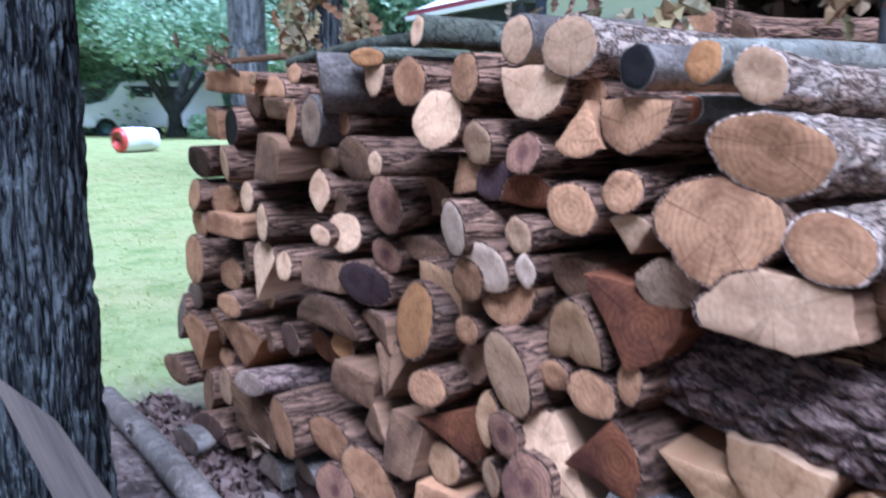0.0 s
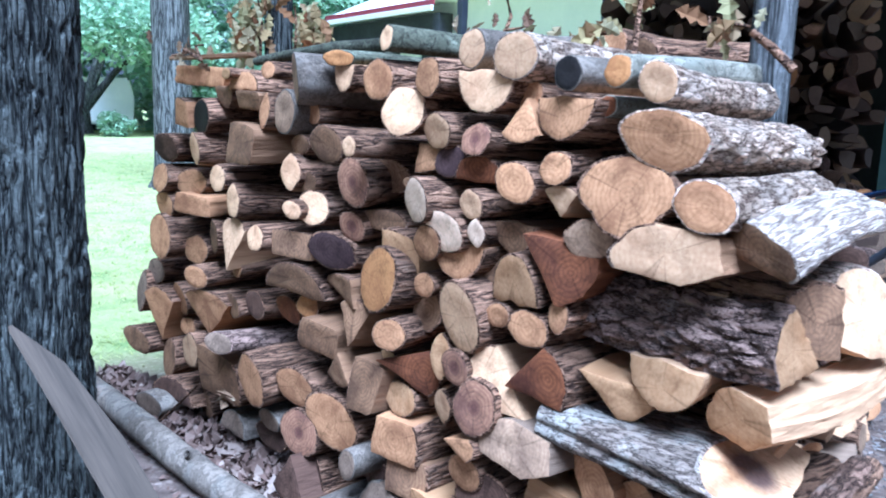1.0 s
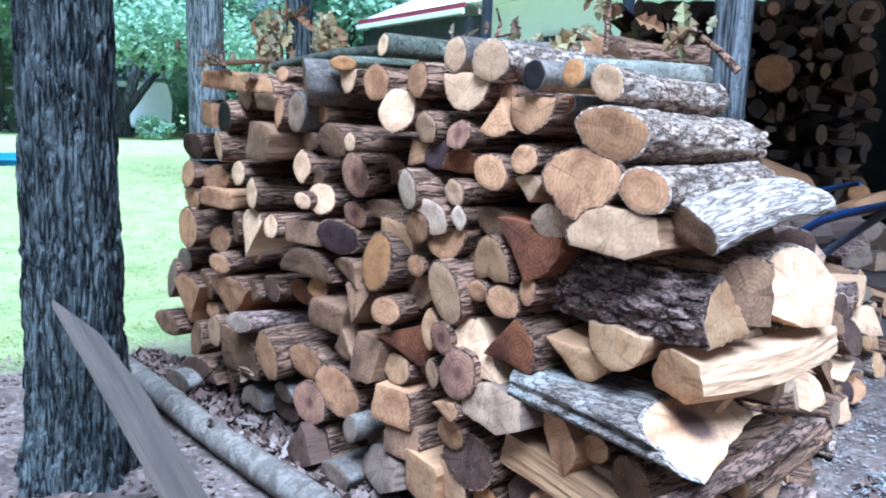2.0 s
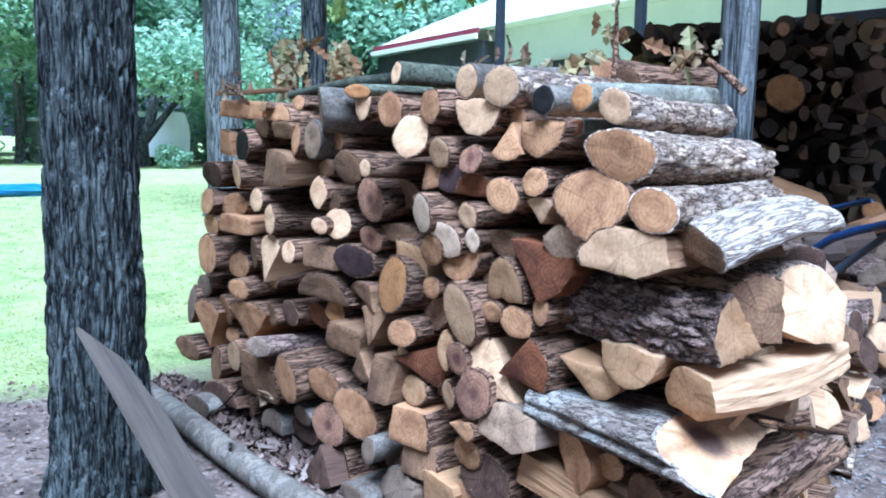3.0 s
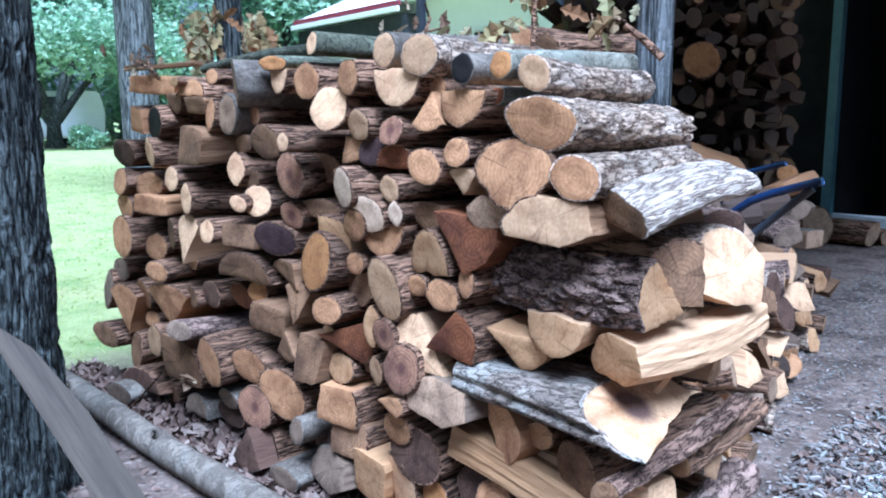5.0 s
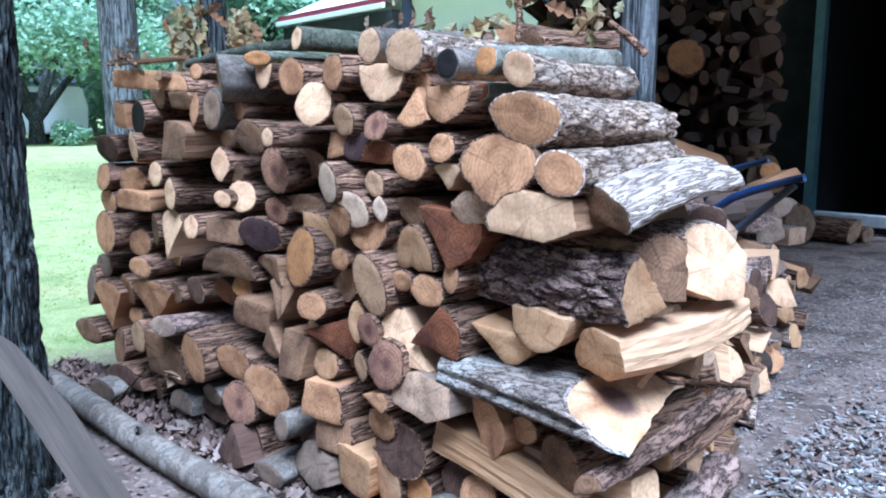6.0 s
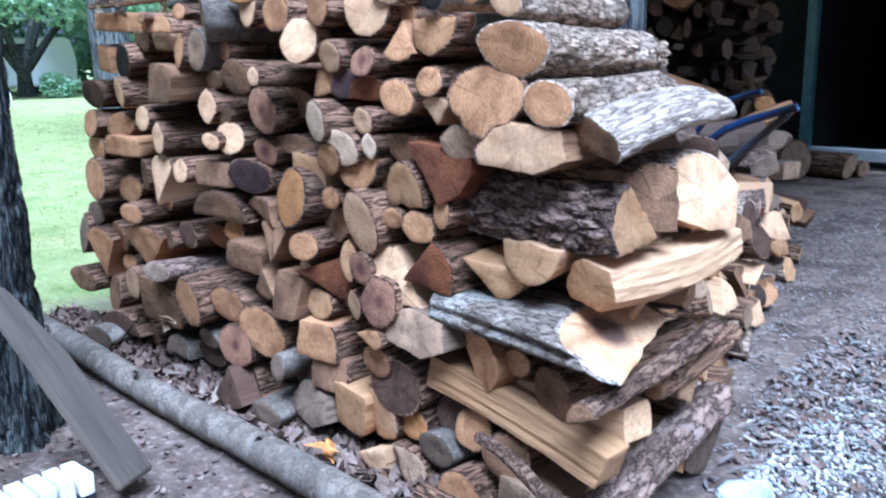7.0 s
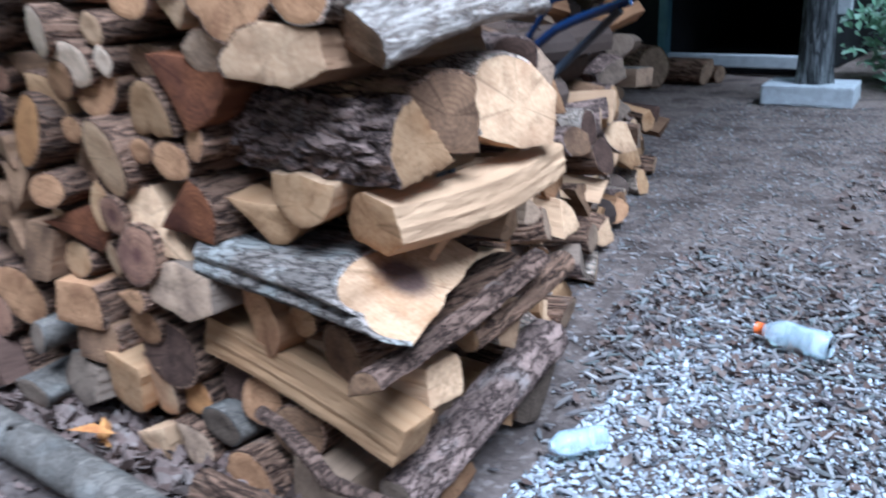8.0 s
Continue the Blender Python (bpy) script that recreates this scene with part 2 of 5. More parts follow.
SHARDS = island_material("bleached_shards", (0.5, 0.48, 0.45), (0.16, 0.135, 0.12), (0.36, 0.34, 0.32), (0.09, 0.07, 0.06), (0.6, 0.58, 0.56))
GRASS = island_material("grass_blades", (0.3, 0.34, 0.1), (0.4, 0.43, 0.16), (0.5, 0.5, 0.22), through_light=0.6)
BOARD = plain_material("weathered_board", (0.0427, 0.0328, 0.0238), (0.0902, 0.0672, 0.0475), 22.0, 0.7, 0, 0.4, 0.003, (1, 0.06, 1))
CONCRETE = plain_material("concrete", (0.33, 0.32, 0.3), (0.45, 0.44, 0.42), 14.0)
WHITE_PAINT = plain_material("white_paint_worn", (0.72, 0.71, 0.67), (0.55, 0.53, 0.48), 18.0, 0.6)
TEAL = plain_material("teal_painted_steel", (0.06, 0.11, 0.12), (0.09, 0.15, 0.16), 8.0, 0.45)
BLACK_STEEL = plain_material("black_steel", (0.015, 0.017, 0.022), (0.03, 0.032, 0.04), 8.0, 0.45)
BLUE_STEEL = plain_material("blue_enamel_tube", (0.0075, 0.0175, 0.055), (0.015, 0.03, 0.08), 14.0, 0.25)
RED_TRIM = plain_material("dark_red_trim", (0.2, 0.03, 0.04), (0.14, 0.02, 0.03), 6.0, 0.5)
ROOF_WHITE = plain_material("white_metal_roof", (0.8, 0.8, 0.8), (0.74, 0.75, 0.76), 2.0, 0.7)
EAVE_SHADE = plain_material("eave_shade_dark", (0.035, 0.036, 0.04), (0.055, 0.055, 0.06), 3.0, 0.8)
# Near-black base colour puts the shed's inner shade into its boards.
SHED_SHADE = plain_material("shed_boards_shade", (0.009, 0.008, 0.008), (0.017, 0.015, 0.014), 5.0, 0.9)
TARP = plain_material("blue_tarp", (0.03, 0.12, 0.3), (0.048, 0.168, 0.36), 4.0, 0.5)
ORANGE_CAP = plain_material("orange_plastic", (0.75, 0.15, 0.02), (0.65, 0.12, 0.02), 20.0, 0.4)
RED_PLASTIC = plain_material("red_plastic", (0.5, 0.06, 0.04), (0.42, 0.05, 0.03), 6.0, 0.4)
PALE_SIDING = plain_material("pale_siding", (0.6, 0.57, 0.5), (0.68, 0.65, 0.58), 3.0, 0.7)
LEAF_MAPLE = plain_material("orange_fallen_leaf", (0.55, 0.26, 0.07), (0.35, 0.13, 0.04), 40.0, 0.7)


def ground_material():
    """Bare trodden earth by the piles, lawn to the west, a pale chip and gravel patch to the south-east."""
    m, nt, b = nodes("ground_earth_and_lawn", 0.95)
    pos = node(nt, "NewGeometry").outputs["Position"]
    sep = node(nt, "SeparateXYZ", {0: pos})
    wob = node(nt, "TexNoise", {"Vector": pos, "Scale": 1.3, "Detail": 5.0, "Roughness": 0.6})
    fine = node(nt, "TexNoise", {"Vector": pos, "Scale": 38.0, "Detail": 8.0, "Roughness": 0.7})
    crumbs = node(nt, "TexVoronoi", {"Vector": pos, "Scale": 70.0})
    earth = mixed(nt, fine.outputs[0], (0.066, 0.0466, 0.0352), (0.264, 0.193, 0.15))
    earth = mixed(nt, ramp(nt, crumbs.outputs["Color"], (0.62, grey(0)), (0.95, grey(0.6))), earth, (0.42, 0.332, 0.27))
    damp = node(nt, "TexNoise", {"Vector": pos, "Scale": 3.4, "Detail": 6.0, "Roughness": 0.7})
    earth = mixed(nt, ramp(nt, damp.outputs[0], (0.47, grey(0)), (0.62, grey(0.8))), earth, (0.0541, 0.0377, 0.029))
    patch = node(nt, "TexNoise", {"Vector": pos, "Scale": 0.6, "Detail": 4.0})
    lawn = mixed(nt, fine.outputs[0], (0.255, 0.285, 0.09), (0.39, 0.4, 0.185))
    lawn = mixed(nt, ramp(nt, patch.outputs[0], (0.5, grey(0)), (0.72, grey(0.6))), lawn, (0.37, 0.31, 0.145))
    clover = node(nt, "TexNoise", {"Vector": pos, "Scale": 2.6, "Detail": 6.0, "Roughness": 0.7})
    lawn = mixed(nt, ramp(nt, clover.outputs[0], (0.48, grey(0)), (0.66, grey(0.75))), lawn, (0.15, 0.22, 0.06))
    edge = node(nt, "Math", {0: node(nt, "Math", {0: sep.outputs[0], 1: -1.0}, operation="MULTIPLY").outputs[0],
                             1: node(nt, "Math", {0: wob.outputs[0], 1: 1.2}, operation="MULTIPLY").outputs[0]}, operation="ADD")
    c = mixed(nt, node(nt, "MapRange", {0: edge.outputs[0], 1: 2.6, 2: 3.0}).outputs[0], earth, lawn)
    nt.links.new(c, b.inputs["Base Color"])
    bumped(nt, b, fine.outputs[0], 0.8, 0.03)
    return m


GROUND = ground_material()


# ---- builders ----
def mesh(name, verts, faces, mats, slots=None, smooth=False):
    me = bpy.data.meshes.new(name)
    me.from_pydata([tuple(v) for v in verts], [], faces)
    for m in mats if isinstance(mats, (list, tuple)) else [mats]:
        me.materials.append(m)
    if slots:
        me.polygons.foreach_set("material_index", slots)
    if smooth:
        me.polygons.foreach_set("use_smooth", [True] * len(me.polygons))
    me.update()
    return me


def part(name, data, parent, label="", m=None):
    ob = new(name, data)
    ob.parent = parent
    if m is not None:
        ob.matrix_basis = m
    return tagged(ob, label)


def thing(name, label, category, m=None, data=None, group="", kind=""):
    ob = new(name, data)
    if m is not None:
        ob.matrix_basis = m
    return tagged(ob, label, category, group, kind)


def box(sx, sy, sz, mat_, bevel=0.004, at=(0, 0, 0), name="box", rough=0.0):
    """A bevelled box, its base centre at `at`."""
    bm = bmesh.new()
    bmesh.ops.create_cube(bm, size=1.0)
    for v in bm.verts:
        v.co = Vector((v.co.x * sx, v.co.y * sy, (v.co.z + 0.5) * sz)) + Vector(at)
    if bevel:
        bmesh.ops.bevel(bm, geom=bm.edges[:], offset=bevel, segments=2, affect="EDGES", profile=0.6)
    if rough:
        for v in bm.verts:
            v.co += Vector((random.uniform(-rough, rough), random.uniform(-rough, rough), random.uniform(-rough, rough)))
    me = bpy.data.meshes.new(name)
    bm.to_mesh(me)
    bm.free()
    me.materials.append(mat_)
    return me


def tube(points, radii, mat_, sides=12, name="tube", bumps=0.0, freq=6.0, cap=True):
    """A round bar along points, its radius given at each."""
    pts = [Vector(p) for p in points]
    verts, faces = [], []
    up = Vector((0.13, 0.21, 0.97))
    for i, p in enumerate(pts):
        d = (pts[min(i + 1, len(pts) - 1)] - pts[max(i - 1, 0)]).normalized()
        a = d.cross(up if abs(d.dot(up)) < 0.9 else Vector((1, 0, 0))).normalized()
        b = d.cross(a)
        for k in range(sides):
            t = 2 * math.pi * k / sides
            n = a * math.cos(t) + b * math.sin(t)
            r = radii[i] * (1 + bumps * noise.noise((p + n * radii[i]) * freq))
            verts.append(p + n * r)
    for i in range(len(pts) - 1):
        for k in range(sides):
            j = (k + 1) % sides
            faces.append((i * sides + k, i * sides + j, (i + 1) * sides + j, (i + 1) * sides + k))
    if cap:
        faces.append(tuple(range(sides)))
        faces.append(tuple(reversed(range((len(pts) - 1) * sides, len(pts) * sides))))
    return mesh(name, verts, faces, mat_, smooth=True)


# cross-sections of riven pieces: corners counter-clockwise, and whether the face that starts there carries bark
SHAPES = {
    "spike": [(-0.9, -1.0, False), (1.0, -0.75, False), (-0.25, 1.0, True), (-1.0, 0.4, True)],
    "tilted": [(-0.5, -0.7, False), (0.5, -1.0, False), (0.75, 0.8, True), (-0.9, 0.95, True)],
    "knobbly": [(-0.9, -0.5, False), (-0.1, -0.95, False), (0.6, -1.0, False), (1.0, 0.05, False), (0.55, 0.8, True), (-0.55, 1.0, True)],
    "riser": [(-1.0, -0.75, False), (0.25, -1.0, False), (0.95, -0.4, False), (0.8, 0.75, False), (-0.3, 1.0, True), (-0.9, 0.3, True)],
    "shield": [(0.1, -1.0, True), (0.75, -0.35, True), (1.0, 0.3, True), (0.45, 0.85, True), (-0.3, 1.0, True), (-1.0, 0.25, True), (-0.6, -0.45, True)],
    "mitre": [(0.15, -1.0, True), (1.0, 0.1, True), (0.55, 0.8, True), (-0.4, 1.0, True), (-1.0, 0.45, True)],
    "flare": [(-0.9, -1.0, False), (1.0, -0.25, False), (0.9, 0.6, True), (0.1, 1.0, True), (-0.8, 0.9, True), (-1.0, 0.0, True)],
    "board": [(-1.0, -0.9, False), (0.95, -1.0, False), (1.0, 0.9, False), (-0.85, 1.0, False)],
    "flitch": [(-1.0, -0.3, False), (0.1, -0.8, False), (0.85, -1.0, True), (1.0, -0.35, True), (0.35, 0.6, True), (-0.5, 1.0, True)],
}


def outline(kind, turn, rng, n=22):
    """The cross-section of a log as (x, z, bark) points within -1..1; bark tells of the edge that starts there."""
    t, pts = radians(turn), []
    if kind in SHAPES:
        corners = SHAPES[kind]
        m = max(2, n // len(corners))
        for i, (cx, cz, with_bark) in enumerate(corners):
            nx, nz, _ = corners[(i + 1) % len(corners)]
            for k in range(m):
                f, arch = k / m, math.sin(math.pi * k / m)
                d = Vector((nz - cz, cx - nx)) * (0.16 * arch if with_bark else rng.uniform(-0.03, 0.03) * arch)
                pts.append((cx + (nx - cx) * f + d.x, cz + (nz - cz) * f + d.y, with_bark))
    elif kind == "round":
        k1, k2, ph = rng.uniform(0.03, 0.1), rng.uniform(0.012, 0.045), rng.uniform(0, 6)
        for i in range(n):
            a = 2 * math.pi * i / n
            r = 1 + k1 * math.sin(2 * a + ph) + k2 * math.sin(5 * a + 2 * ph) + rng.uniform(-0.015, 0.015)
            pts.append((r * math.cos(a), r * math.sin(a), True))
    elif kind == "half":
        for i in range(n - 5):
            a = t + math.pi / 2 + math.pi * i / (n - 6)
            r = 1 + rng.uniform(-0.03, 0.03)
            pts.append((r * math.cos(a), r * math.sin(a), i < n - 6))
        end, first = Vector(pts[-1][:2]), Vector(pts[0][:2])
        for i in range(1, 5):
            p = end.lerp(first, i / 5)
            k = rng.uniform(-0.05, 0.09)
            pts.append((p.x + k * math.cos(t), p.y + k * math.sin(t), False))
    elif kind in ("wedge", "fan"):
        spread = 52 if kind == "wedge" else 108
        if kind == "fan":
            t = radians(270)
        arc = []
        for i in range(n - 8):
            a = t + math.pi + radians(spread) * (2 * i / (n - 9) - 1)
            r = 1 + rng.uniform(-0.03, 0.03)
            arc.append((r * math.cos(a), r * math.sin(a), i < n - 9))
        tip = Vector((math.cos(t), math.sin(t))) * 0.9
        p0, p1 = Vector(arc[0][:2]), Vector(arc[-1][:2])
        pts = arc
        for q0, q1 in ((p1, tip), (tip, p0)):
            for i in range(4):
                if q0 is p1 and i == 0:
                    continue
                p = q0.lerp(q1, i / 4)
                pts.append((p.x + rng.uniform(-0.04, 0.04), p.y + rng.uniform(-0.04, 0.04), kind == "fan"))
    elif kind == "slab":
        for i in range(n):
            a = 2 * math.pi * i / n
            c, s = math.cos(a), math.sin(a)
            pts.append((c * (1 - 0.35 * s * s) + rng.uniform(-0.03, 0.03), s, c > 0.3))
    else:
        corners = [(-0.95, -0.85), (0.9, -0.95), (1.0, 0.75), (-0.8, 0.95)] if kind == "block" else \
                  [(-0.55, -0.9), (0.35, -1.0), (0.95, -0.05), (0.55, 0.75), (-0.35, 1.0), (-1.0, 0.15)]
        corners = [Vector((x + rng.uniform(-0.16, 0.16), y + rng.uniform(-0.16, 0.16))) for x, y in corners]
        covered = rng.randrange(len(corners))
        m = n // len(corners)
        for i, p in enumerate(corners):
            q, o = corners[(i + 1) % len(corners)], corners[i - 1]
            with_bark = i == covered or (kind == "chunk" and i in (2, 3))
            for k in range(m):
                w = p.lerp(q, (k + 0.12) / m)
                if k == 0:
                    w = w * 0.97
                bulge = 1 + (0.1 * math.sin(math.pi * k / m) if with_bark else rng.uniform(-0.03, 0.03))
                pts.append((w.x * bulge, w.y * bulge, with_bark))
    xs, zs = [p[0] for p in pts], [p[1] for p in pts]
    cx, cz, hx, hz = (max(xs) + min(xs)) / 2, (max(zs) + min(zs)) / 2, (max(xs) - min(xs)) / 2, (max(zs) - min(zs)) / 2
    return [((x - cx) / hx, (z - cz) / hz, k) for x, z, k in pts]


WORDS = {"round": "round", "half": "half-round", "wedge": "wedge-split", "fan": "quarter-split", "block": "squarish",
         "slab": "thin", "chunk": "irregular", "spike": "triangular", "tilted": "leaning", "knobbly": "knobbly",
         "riser": "riven", "shield": "broad", "mitre": "ridged", "board": "squared", "flare": "flared", "flitch": "flat"}
HUES = {"fresh": "fresh yellow", "stained": "dark-stained", "tan": "tan", "cream": "pale cream", "white": "greyish white", "orange": "orange-brown", "bleached": "bleached",
        "brown": "weathered brown", "red": "red-brown", "ring": "ringed brown", "grey": "weathered grey", "greytan": "grey-tan",
        "purple": "dark purplish", "dark": "dark brown", "black": "blackened", "roof_shade": "shade-darkened"}
SKINS = {"bark": "brown bark", "dark": "furrowed dark bark", "pale": "flaky bark", "lichen": "lichened bark", "birch": "grey-green bark",
         "moss": "mossy bark", "red": "reddish bark", "limb": "grey bark", "stripped": "pale fibrous skin", "split": "bare riven sides"}
count = [0]


def log(kind, tone, x, y, z, rx, rz, turn=0, cut=0.0, bark="bark", length=None, heading=0.0, tip=0.0, n=22, rings=7,
        rough=0.035, group="stacked firewood", where="in the stack", rise=None, side="", spin=0.0, taper=None, both=False, curve=None, thin=None):
    """A piece of firewood. Its sawn end is centred on (x, y, z) and the log runs from there along local +y,
    turned by heading about z and raised by tip degrees."""
    count[0] += 1
    rng = random.Random(count[0] * 7919 + 13)
    sec = outline(kind, turn, rng, n)
    length = length or rng.uniform(0.38, 0.44)
    slant = math.tan(radians(cut + rng.uniform(-11, 11)))
    rise = math.tan(radians(rng.uniform(-12, 12) if rise is None else rise))
    tp = rng.uniform(-0.06, 0.1) if taper is None else taper
    bow = (rng.uniform(-0.012, 0.012), rng.uniform(-0.007, 0.007)) if curve is None else curve
    heading += rng.uniform(-7, 7) if heading == 0 else 0
    tip += rng.uniform(-3, 3) if heading and tip == 0 and abs(heading) < 8 else 0
    seed = Vector((count[0] * 3.1, 0, 0))
    size = (rx + rz) / 2
    verts, faces, slots = [], [], []
    m = len(sec)
    for j in range(rings + 1):
        f = j / rings
        s, st = 1 - tp * f, 1 - (tp if thin is None else thin) * f
        for sx, sz, k in sec:
            px, pz = sx * rx, sz * rz
            g = 1 + (rough if k else 0.05) * (noise.noise(Vector((px * 40, f * length * 16, pz * 40)) + seed) + 0.6 * noise.noise(Vector((px * 90, f * length * 30, pz * 90)) + seed))
            if rough > 0.08 and k:
                q = Vector((px * 34, f * length * 15, pz * 34)) + seed
                q += 0.7 * noise.noise_vector(q * 0.8)
                near = noise.voronoi(q)[0]
                g = 1 - rough * (1 - min(1.0, 2.6 * (near[1] - near[0]))) + rough * 0.45 * noise.noise(q * 2.5) + rough * 0.4 * noise.noise(q * 0.5)
            g = 1 + (g - 1) * min(1.0, 0.35 + f * 8)
            e = f * length + (1 - f) * (px * slant + pz * rise)
            verts.append((px * s * g + bow[0] * math.sin(math.pi * f), e, pz * st * g + bow[1] * math.sin(math.pi * f)))
    for j in range(rings):
        for i in range(m):
            k = (i + 1) % m
            faces.append((j * m + i, (j + 1) * m + i, (j + 1) * m + k, j * m + k))
            slots.append(0 if sec[i][2] and bark != "split" else 1)
    skin = BARK[bark] or SPLIT[side or tone]
    body = mesh("log", verts, faces, [skin, SPLIT[side or tone]], slots, smooth=kind in ("round", "shield", "mitre"))
    label = f"{WORDS[kind]} log, {HUES[tone]} end, {SKINS[bark]}, {where}"
    ob = thing("log", label, "firewood log", pose(x, y, z, tip, spin, heading), body, group)
    for back in ((False, True) if both else (False,)):
        cv, cf, cs = [], [], []
        base = rings * m if back else 0
        shrink = (1.0, 0.93, 0.6, 0.28)
        cx = sum(v[0] for v in verts[base:base + m]) / m
        cy = sum(v[1] for v in verts[base:base + m]) / m
        cz = sum(v[2] for v in verts[base:base + m]) / m
        for q, s in enumerate(shrink):
            for i in range(m):
                vx, vy, vz = verts[base + i]
                lift = (0.0015 if q else 0) * (1 if back else -1)
                cv.append((cx + (vx - cx) * s - cx, cy + (vy - cy) * s + lift + (rng.uniform(-0.0003, 0.0003) if q else 0) - cy, cz + (vz - cz) * s - cz))
        cv.append((0, 0, 0))
        for q in range(len(shrink) - 1):
            for i in range(m):
                k = (i + 1) % m
                f_ = (q * m + i, q * m + k, (q + 1) * m + k, (q + 1) * m + i)
                cf.append(f_[::-1] if back else f_)
                cs.append(1 if q == 0 and sec[i][2] and bark != "split" else 0)
        last = (len(shrink) - 1) * m
        for i in range(m):
            f_ = (last + i, last + (i + 1) % m, len(cv) - 1)
            cf.append(f_[::-1] if back else f_)
            cs.append(0)
        part("cut_end", mesh("cut_end", cv, cf, [END[tone], skin], cs, smooth=True), ob, f"{HUES[tone]} sawn end", Matrix.Translation((cx, cy, cz)))
    return ob


WOOD_MIX = island_material("cut_wood_mixed", (0.2, 0.13, 0.08), (0.07, 0.05, 0.04), (0.1, 0.07, 0.05), (0.28, 0.2, 0.13), (0.05, 0.04, 0.034), (0.16, 0.14, 0.12))
# Ends mostly darkened to stand in for the shade under the carport.
WOOD_SHADE = island_material("cut_wood_shade", (0.06, 0.042, 0.03), (0.16, 0.1, 0.055), (0.04, 0.028, 0.02), (0.28, 0.17, 0.07), (0.07, 0.05, 0.035), (0.22, 0.15, 0.08), (0.045, 0.034, 0.026))
# Darker than the front logs' wood and bark: gap shade put into the colour.
WOOD_GAP_SHADE = island_material("cut_wood_gap_shade", (0.08, 0.05, 0.04), (0.12, 0.075, 0.055), (0.05, 0.033, 0.028))
BARK_SHADE = island_material("bark_mixed_shade", (0.07, 0.045, 0.03), (0.11, 0.072, 0.05), (0.045, 0.03, 0.022))


def many_logs(name, label, pieces, ends):
    """A far or hidden part of a stack in one mesh: pieces of (kind, x, y, z, rx, rz, turn, heading, length)."""
    rng = random.Random(99)
    verts, faces, slots = [], [], []
    for kind, x, y, z, rx, rz, turn, heading, length in pieces:
        sec = outline(kind, turn, rng, 14)
        m, k = pose(x, y, z, rng.uniform(-4, 4), 0, heading + rng.uniform(-5, 5)), len(sec)
        b = len(verts)
        for d in (0.0, length):
            verts += [m @ Vector((sx * rx, d + sx * rx * 0.1, sz * rz)) for sx, sz, _ in sec]
        for i in range(k):
            j = (i + 1) % k
            faces.append((b + i, b + k + i, b + k + j, b + j))
            slots.append(0)
        b = len(verts)
        verts += [m @ Vector((sx * rx * 0.95, sx * rx * 0.1 - 0.002, sz * rz * 0.95)) for sx, sz, _ in sec]
        faces.append(tuple(range(b, b + k)))
        slots.append(1)
    return thing(name, label, "firewood", data=mesh(name, verts, faces, [BARK_SHADE, ends], slots), kind="stuff")


def scatter(name, label, category, n, place, size, mat_, seed=1, thick=0.15, curl=0.0, long=1.0, flat=0.5):
    """Loose small pieces in one mesh of stuff. place(rng) gives (x, y, z)."""
    rng = random.Random(seed)
    verts, faces = [], []
    for _ in range(n):
        at = place(rng)
        if at is None:
            continue
        s = rng.uniform(*size)
        l = s * rng.uniform(1.0, long) if long > 1 else s
        e = Euler((rng.uniform(-flat, flat), rng.uniform(-flat, flat), rng.uniform(0, 6.28))).to_matrix()
        b = len(verts)
        if thick > 0:
            k = 5
            ring = [(math.cos(6.283 * i / k + rng.uniform(-.3, .3)) * rng.uniform(.7, 1.0), math.sin(6.283 * i / k) * rng.uniform(.7, 1.0)) for i in range(k)]
            for h, sc in ((0, 0.9), (s * thick, 0.8)):
                for x, y in ring:
                    verts.append(Vector(at) + e @ Vector((x * l * sc, y * s * sc * (0.5 if long > 1 else 1), h + rng.uniform(0, 0.2) * s * thick)))
            faces.append(tuple(range(b + k, b + 2 * k)))
            for i in range(k):
                j = (i + 1) % k
                faces.append((b + i, b + j, b + k + j, b + k + i))
        else:
            c = s * curl * rng.uniform(0.2, 1.0)
            for x, y, h in ((-l, 0, c), (-.35 * l, -.5 * s, -.1 * c), (-.35 * l, .5 * s, .3 * c), (.35 * l, -.45 * s, .3 * c), (.35 * l, .45 * s, -.1 * c), (l, 0, c)):
                verts.append(Vector(at) + e @ Vector((x, y * rng.uniform(.7, 1.2), h)))
            faces += [(b, b + 1, b + 2), (b + 1, b + 3, b + 4, b + 2), (b + 3, b + 5, b + 4)]
    return thing(name, label, category, data=mesh(name, verts, faces, mat_), kind="stuff")


def crown(rng, blobs, per, leaf, spread=1.0):
    """Many small leaves in uneven clumps: blobs of (x, y, z, radius)."""
    verts, faces = [], []
    for bx, by, bz, br in blobs:
        for _ in range(per):
            d = Vector((rng.gauss(0, 1), rng.gauss(0, 1), rng.gauss(0, 0.75)))
            d = d.normalized() * br * rng.random() ** 0.45 * spread
            at = Vector((bx, by, bz)) + d
            s = leaf * rng.uniform(0.6, 1.3)
            e = Euler((rng.uniform(-.9, .9), rng.uniform(-.9, .9), rng.uniform(0, 6.28))).to_matrix()
            b = len(verts)
            for x, y, h in ((-1, 0, -.15), (0, -.5, 0), (1, 0, -.25), (0, .5, 0)):
                verts.append(at + e @ Vector((x * s, y * s, h * s)))
            faces.append((b, b + 1, b + 2, b + 3))
    return verts, faces


# ---- setting: ground, lawn, distance ----
def ground_height(x, y):
    near = math.exp(-((x / 6) ** 2 + (y / 6) ** 2))
    return 0.012 * near * noise.noise(Vector((x * 2.1, y * 2.1, 0))) - 0.012


